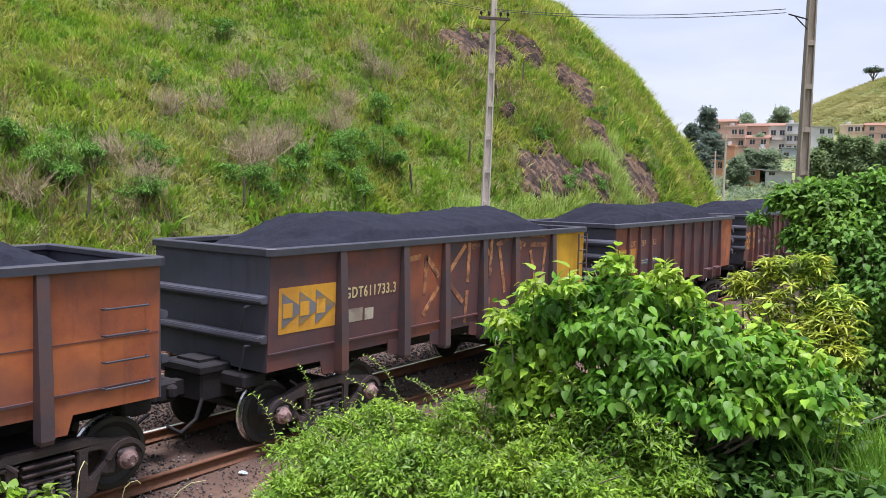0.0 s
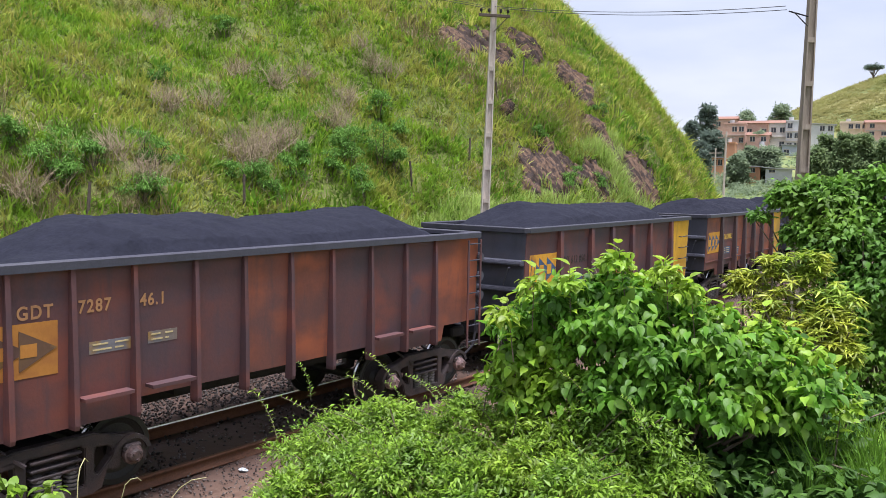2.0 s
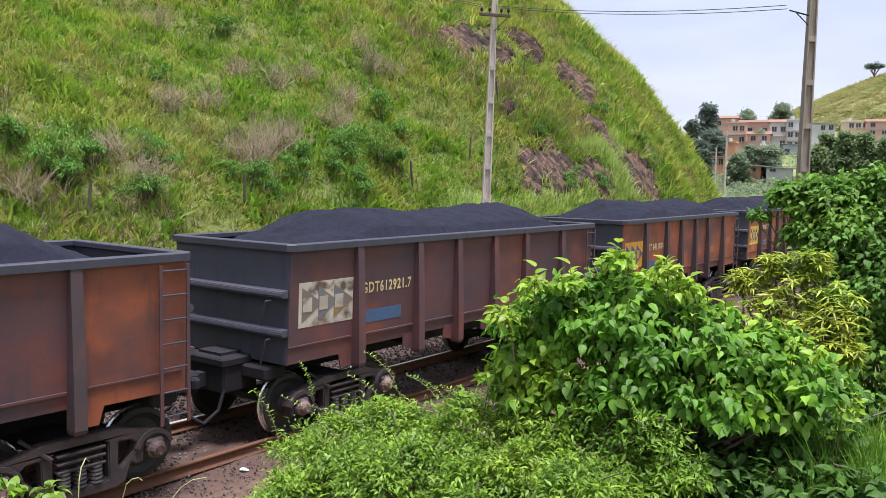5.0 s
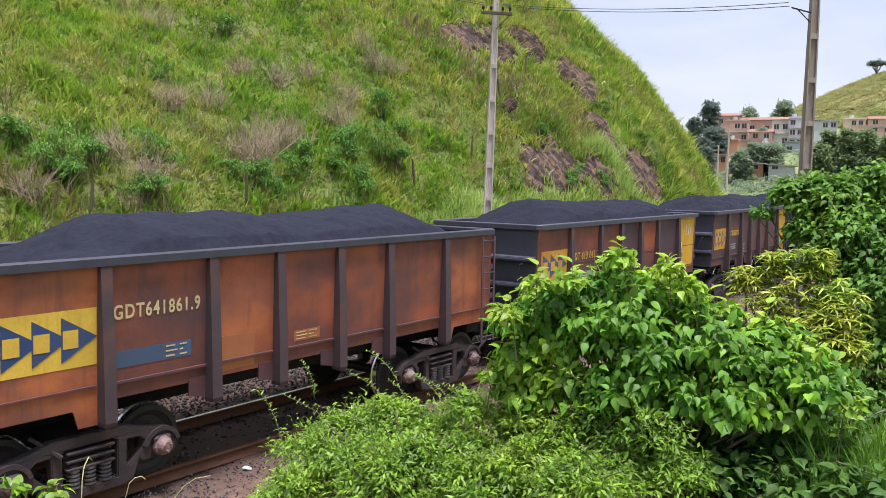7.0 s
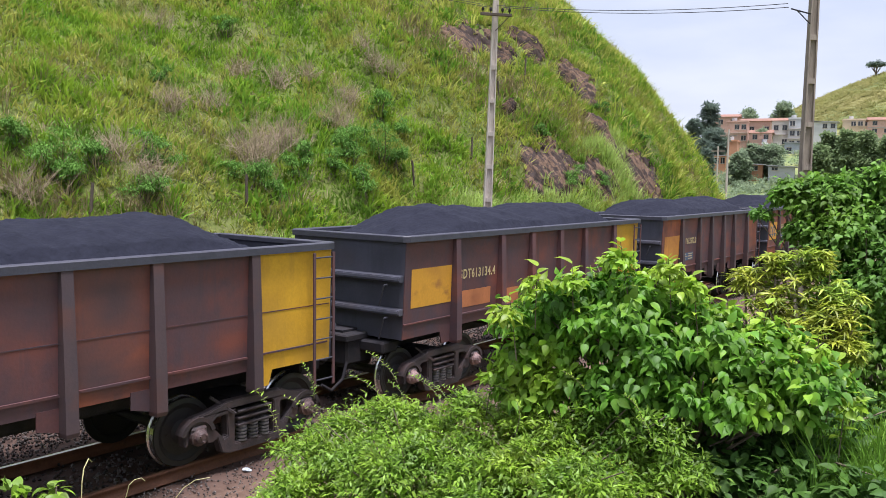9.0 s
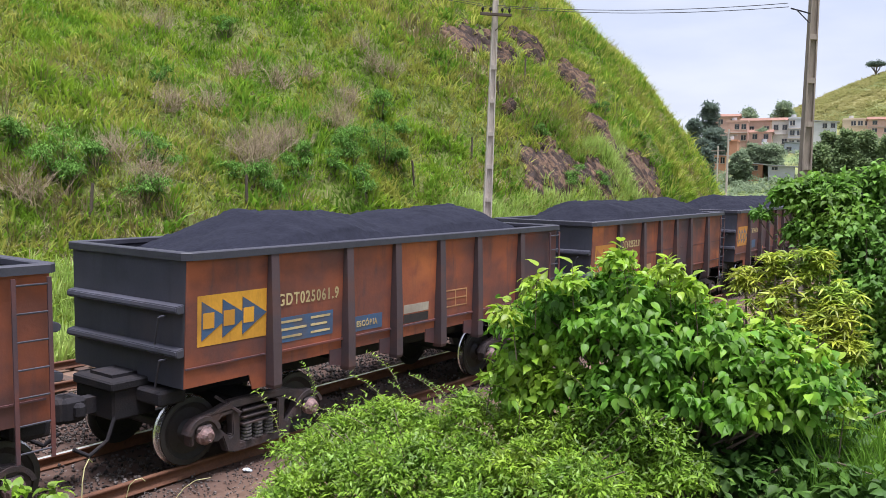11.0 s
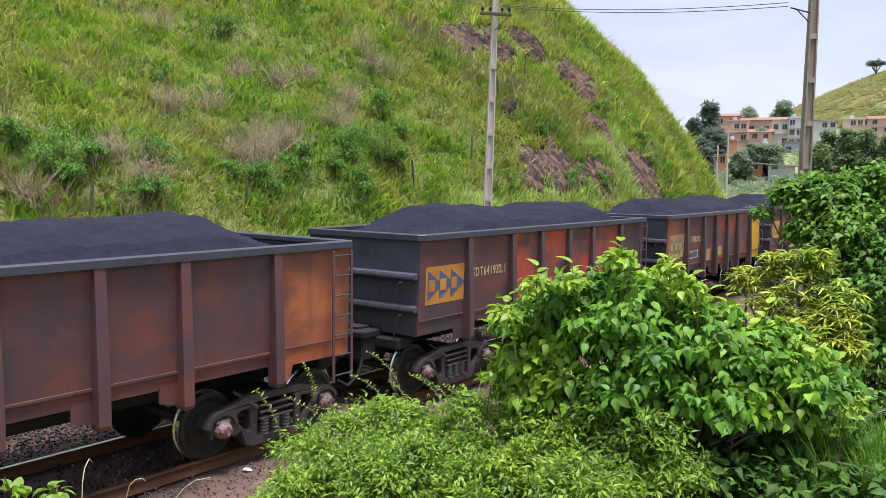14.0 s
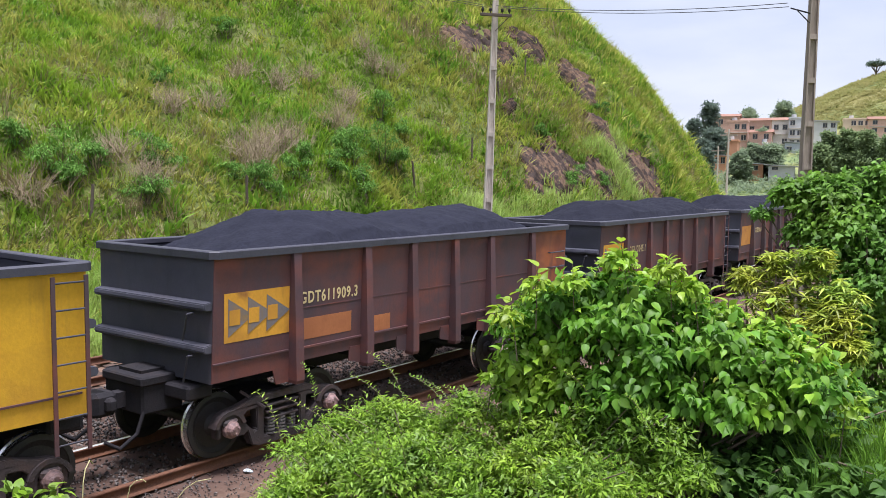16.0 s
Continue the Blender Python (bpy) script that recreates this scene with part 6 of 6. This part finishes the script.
def broad_bush():
    """The nearest bush: broad pointed leaves on arching stems, the outer three hundred each a piece of its own."""
    rng = np.random.default_rng(31)
    t = thing("broad_leaf_bush", "dense bush with broad pointed bright green leaves", "bush")
    base = (-0.6, -6.6, land1(-0.6, -6.6))
    part("twigwork", twigs(bmesh.new(), base, BIG_BUSH + BIG_TIPS[6:], rng, 0.03, 2), M_BARK, t)
    n = 13000
    pos, rot = leaf_places(BIG_BUSH, n, rng, 0.5, 0.25, 0.95, 9, 0.55)
    tagged(part("inner_leaves", scatter("inner_leaves", LEAF_V, LEAF_F, pos, rot, rng.uniform(0.048, 0.092, n), M_LEAF_BIGS), None, t), kind="stuff")
    crown = [(x, y, z - 0.03, 0.1) for x, y, z, r in BIG_TIPS] + [(x, y, z + 0.01, r) for x, y, z, r in BIG_BUSH if x > -0.3]
    pos, rot = leaf_places(crown, 1700, rng, 0.15, 0.75, 0.95, 3, 0.35)
    tagged(part("young_leaves", scatter("young_leaves", LEAF_V, LEAF_F, pos, rot, rng.uniform(0.04, 0.08, 1700), M_LEAF_TIPS), None, t, "yellow-green young leaves"), kind="stuff")
    me = mesh_np("leaf", np.array(LEAF_V) * 0.085, LEAF_F, M_LEAF_BIG)
    tip = mesh_np("leaf", np.array(LEAF_V) * 0.1, LEAF_F, M_LEAF_TIP)
    pos, rot = leaf_places(BIG_BUSH, 90, rng, 0.3, 0.95, 0.95, 0, 0.5)
    # upright shoots: leaves set in turn round a stem
    p2, r2 = [], []
    bm = bmesh.new()
    for x, y, z, r in BIG_TIPS:
        foot = Vector((x + rng.normal() * 0.03, y + rng.normal() * 0.03, z - 0.3))
        top = Vector((x, y, z + r * 0.5 + rng.uniform(0.0, 0.08)))
        bar(bm, foot, top, 0.009, 0.004, 5)
        a0 = rng.uniform(0, 6.28)
        for j in range(8):
            f = 0.3 + 0.7 * j / 7
            a = a0 + j * 2.4
            p2.append(tuple(foot.lerp(top, f)))
            r2.append((math.cos(a), math.sin(a), 0.1 + 0.5 * f))
    tagged(part("shoot_stem", bm, M_BARK, t), kind="stuff")
    p2 = np.array(p2)
    r2 = frames_of(np.array(r2), np.tile([0.0, 0, 1], (len(p2), 1)) + rng.normal(size=(len(p2), 3)) * 0.15)
    for k, (a, b) in enumerate(zip(np.concatenate([pos, p2]), np.concatenate([rot, r2]))):
        m = me if k < 90 else tip
        ob = part("leaf", m, None, t)
        s = rng.uniform(0.75, 1.15)
        ob.matrix_basis = Matrix.Translation(a) @ Matrix([list(r) for r in b]).to_4x4() @ Matrix.Diagonal((s, s, s, 1))


broad_bush()


def leafy(name, label, blobs, base, n, shape, size, material, seed, droop=0.3, shell=0.3, per=1, flat=0.85, stems=True, clumps=5):
    rng = np.random.default_rng(seed)
    t = thing(name, label, "bush", "bushes on the near bank")
    if stems:
        part("twigwork", twigs(bmesh.new(), base, blobs, rng, 0.025, per), M_BARK, t)
    pos, rot = leaf_places(blobs, n, rng, droop, shell, flat, clumps)
    tagged(part("leaves", scatter("leaves", *shape, pos, rot, rng.uniform(*size, n), material), None, t), kind="stuff")
    return t


leafy("fine_leaf_bush", "low spreading bush with small light green leaves", FINE_BUSH, (-1.3, -5.4, land1(-1.3, -5.4)), 56000, (np.array(SLIM_V) * [1, 1.35, 1.3], SLIM_F), (0.03, 0.062), M_LEAF_FINE, 41, -0.05, 0.2, 3, clumps=14)
leafy("roadside_shrub", "tall dark green shrub with rounded leaves", RIGHT_SHRUB, (1.6, -7.2, land1(1.6, -7.2)), 21000, (LEAF_V, LEAF_F), (0.038, 0.072), M_LEAF_SHRUB, 43, 0.5, 0.3, 2)
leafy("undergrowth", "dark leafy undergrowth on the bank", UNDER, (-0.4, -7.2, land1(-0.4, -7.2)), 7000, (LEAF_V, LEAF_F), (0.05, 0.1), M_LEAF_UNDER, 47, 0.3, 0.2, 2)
leafy("weed_sprig", "small bright green weed sprigs", SPRIG, (-3.6, -4.5, land1(-3.6, -4.5)), 46, (LEAF_V, LEAF_F), (0.05, 0.085), M_LEAF_FINE, 51, 0.1, 0.2, 2, clumps=0)


def bank_blades():
    """Long grass blades standing in the undergrowth."""
    rng = np.random.default_rng(83)
    n = 330
    x, y = rng.uniform(-0.95, 0.5, n), rng.uniform(-7.95, -7.35, n)
    v, f = tuft_shape(7, rng, 0.16, 0.3, 0.0055)
    tagged(new("bank_blades", scatter("bank_blades", v, f, np.stack([x, y, land(x, y)], 1), upright(n, rng), rng.uniform(0.6, 1.3, n), M_WEED)), "long green grass blades in the undergrowth", "grass", kind="stuff")


bank_blades()


def lance_bush():
    """Whorls of long narrow leaves at the ends of the shoots."""
    rng = np.random.default_rng(53)
    t = thing("lance_leaf_bush", "yellow-green bush with whorls of long narrow leaves", "bush", "bushes on the near bank")
    part("twigwork", twigs(bmesh.new(), (0.7, -7.0, land1(0.7, -7.0)), LANCE_BUSH, rng, 0.03, 2), M_BARK, t)
    P0, R0 = [], []
    for b in LANCE_BUSH:
        for _ in range(int(16 + b[3] * 170)):
            u = rng.normal(size=3)
            u /= np.linalg.norm(u)
            c = np.array(b[:3]) + u * b[3] * rng.uniform(0.4, 1.05)
            m = 11
            a = rng.uniform(0, 6.28) + np.arange(m) * 2.4
            d = np.stack([np.cos(a), np.sin(a), rng.uniform(-0.5, 0.6, m)], 1)
            P0.append(np.repeat(c[None], m, 0))
            R0.append(frames_of(d, np.tile([0.0, 0, 1], (m, 1)) + rng.normal(size=(m, 3)) * 0.2))
    P0, R0 = np.concatenate(P0), np.concatenate(R0)
    tagged(part("leaves", scatter("leaves", np.array(SLIM_V) * [1, 0.72, 1], SLIM_F, P0, R0, rng.uniform(0.055, 0.115, len(P0)), M_LEAF_LANCE), None, t), kind="stuff")


lance_bush()


def long_shoots():
    """Thin shoots with paired small leaves that stick out of the fine-leaved bush."""
    rng = np.random.default_rng(61)
    t = thing("arching_shoots", "thin arching shoots with small paired leaves", "shoots", "bushes on the near bank")
    bm = bmesh.new()
    P0, R0 = [], []
    for b in FINE_BUSH[:12] * 4:
        s = np.array(b[:3]) + rng.normal(size=3) * b[3] * 0.4
        d = np.array([rng.normal() * 0.25 - 0.2, rng.normal() * 0.3 + 0.15, 0.75])
        d /= np.linalg.norm(d)
        ln = b[3] * rng.uniform(1.0, 1.5)
        last = s
        for i in range(1, 15):
            f = i / 14
            q = s + d * ln * f + np.array([-0.08, 0.05, -0.06]) * f * f
            bar(bm, last, q, 0.007 - 0.004 * f, None, 4)
            for sg in (-1, 1):
                P0.append(q)
                R0.append(np.array([sg * 0.9, sg * 0.3 + rng.normal() * 0.3, 0.45 + rng.normal() * 0.2]))
            last = q
    tagged(part("twigwork", bm, M_BARK, t), kind="stuff")
    P0, R0 = np.array(P0), np.array(R0)
    n = len(P0)
    tagged(part("leaves", scatter("leaves", SLIM_V, SLIM_F, P0, frames_of(R0, rng.normal(size=(n, 3)) * 0.3 + [0, 0, 1]), rng.uniform(0.03, 0.055, n), M_LEAF_FINE), None, t), kind="stuff")


long_shoots()


def tendril(pts, label):
    bm = bmesh.new()
    for a, b in zip(pts, pts[1:]):
        bar(bm, a, b, 0.006, None, 5)
    tagged(part("vine_tendril", bm, M_TENDRIL, None), label, "vine", "vine tendrils")


M_TENDRIL = mat("pale_tendril", [(0.35, 0.32, 0.14), (0.45, 0.4, 0.2)], 5, 0.7, 0)
tendril([(-2.46, -3.43, 0.3), (-2.45, -3.44, 1.51), (-2.43, -3.46, 1.62), (-2.40, -3.48, 1.655), (-2.36, -3.5, 1.66), (-2.34, -3.51, 1.635)], "curled pale vine tendril above the bank")
tendril([(-2.2, -3.6, 0.3), (-2.19, -3.62, 1.48), (-2.13, -3.65, 1.56), (-2.07, -3.7, 1.61), (-1.99, -3.76, 1.62)], "curled pale vine tendril above the bank")
tendril([(-3.3, -4.4, 1.95), (-3.28, -4.38, 2.1), (-3.25, -4.35, 2.16), (-3.2, -4.31, 2.19), (-3.17, -4.29, 2.16)], "curled pale vine tendril above the bank")


def withered_leaf(x, y, z):
    bm = bmesh.new()
    for k in range(3):
        q = pose(0, 0, 0, 40 * k, 20 - 35 * k, 70 * k)
        v = [bm.verts.new(q @ (Vector(c) * 0.12)) for c in LEAF_V]
        for f in LEAF_F:
            bm.faces.new([v[i] for i in f])
    o = tagged(part("withered_leaf", bm, mat("withered_leaf", [(0.42, 0.16, 0.08), (0.55, 0.26, 0.13)], 14, 0.7, 0.2), None), "curled orange withered leaf caught in the shrub", "leaf")
    o.location = (x, y, z)


withered_leaf(0.56, -7.26, 2.54)


def litter(x, y):
    rng = np.random.default_rng(77)
    bm = bmesh.new()
    bmesh.ops.create_icosphere(bm, subdivisions=3, radius=0.055)
    for v in bm.verts:
        v.co *= 1 + 0.7 * noise.noise(v.co * 22)
        v.co.z *= 0.45
    o = tagged(part("crumpled_bag", bm, mat("pale_plastic", [(0.32, 0.37, 0.4), (0.5, 0.52, 0.54)], 12, 0.4, 0.2), None), "crumpled white plastic bag on the gravel", "litter")
    o.location = (x, y, land1(x, y) + 0.03)


litter(1.54, 0.12)


# ---- what moves ----
def motions():
    """The train runs along the line at a steady speed; its wheels turn while it passes."""
    times = [i * 0.5 for i in range(33)]
    for pool in (WAGONS, LOADS):
        for n, ob in pool:
            rows = []
            for t in times:
                s = FIRST + n * PITCH - SPEED * t + float(np.interp(t, (0, 12.5, 16), (0.0, 0.0, 0.045)))
                a, _ = track(s + 1.3)
                b, _ = track(s + WL - 1.3)
                h = math.atan2(b.y - a.y, b.x - a.x)
                rows.append((t, Matrix.Translation(a - Vector((math.cos(h), math.sin(h), 0)) * 1.3) @ Matrix.Rotation(h, 4, "Z")))
            walk(ob, rows)
    step = 1 / FPS
    for n, ws, x in WHEELS:
        t_in = max(0.0, (FIRST + n * PITCH - 44) / SPEED)
        t_out = min(16.0, (FIRST + n * PITCH + 14) / SPEED)
        k0, k1 = math.ceil(t_in * FPS), math.floor(t_out * FPS)
        ks = sorted({0, 480, *range(k0, k1 + 1)})
        rows = []
        for k in ks:
            turn = -SPEED * (min(max(k, k0), k1) * step) / WHEEL_R
            rows.append((k * step, Matrix.Translation((x, 0, WHEEL_R)) @ Matrix.Rotation(turn % (2 * math.pi), 4, "Y")))
        walk(ws, rows)


motions()
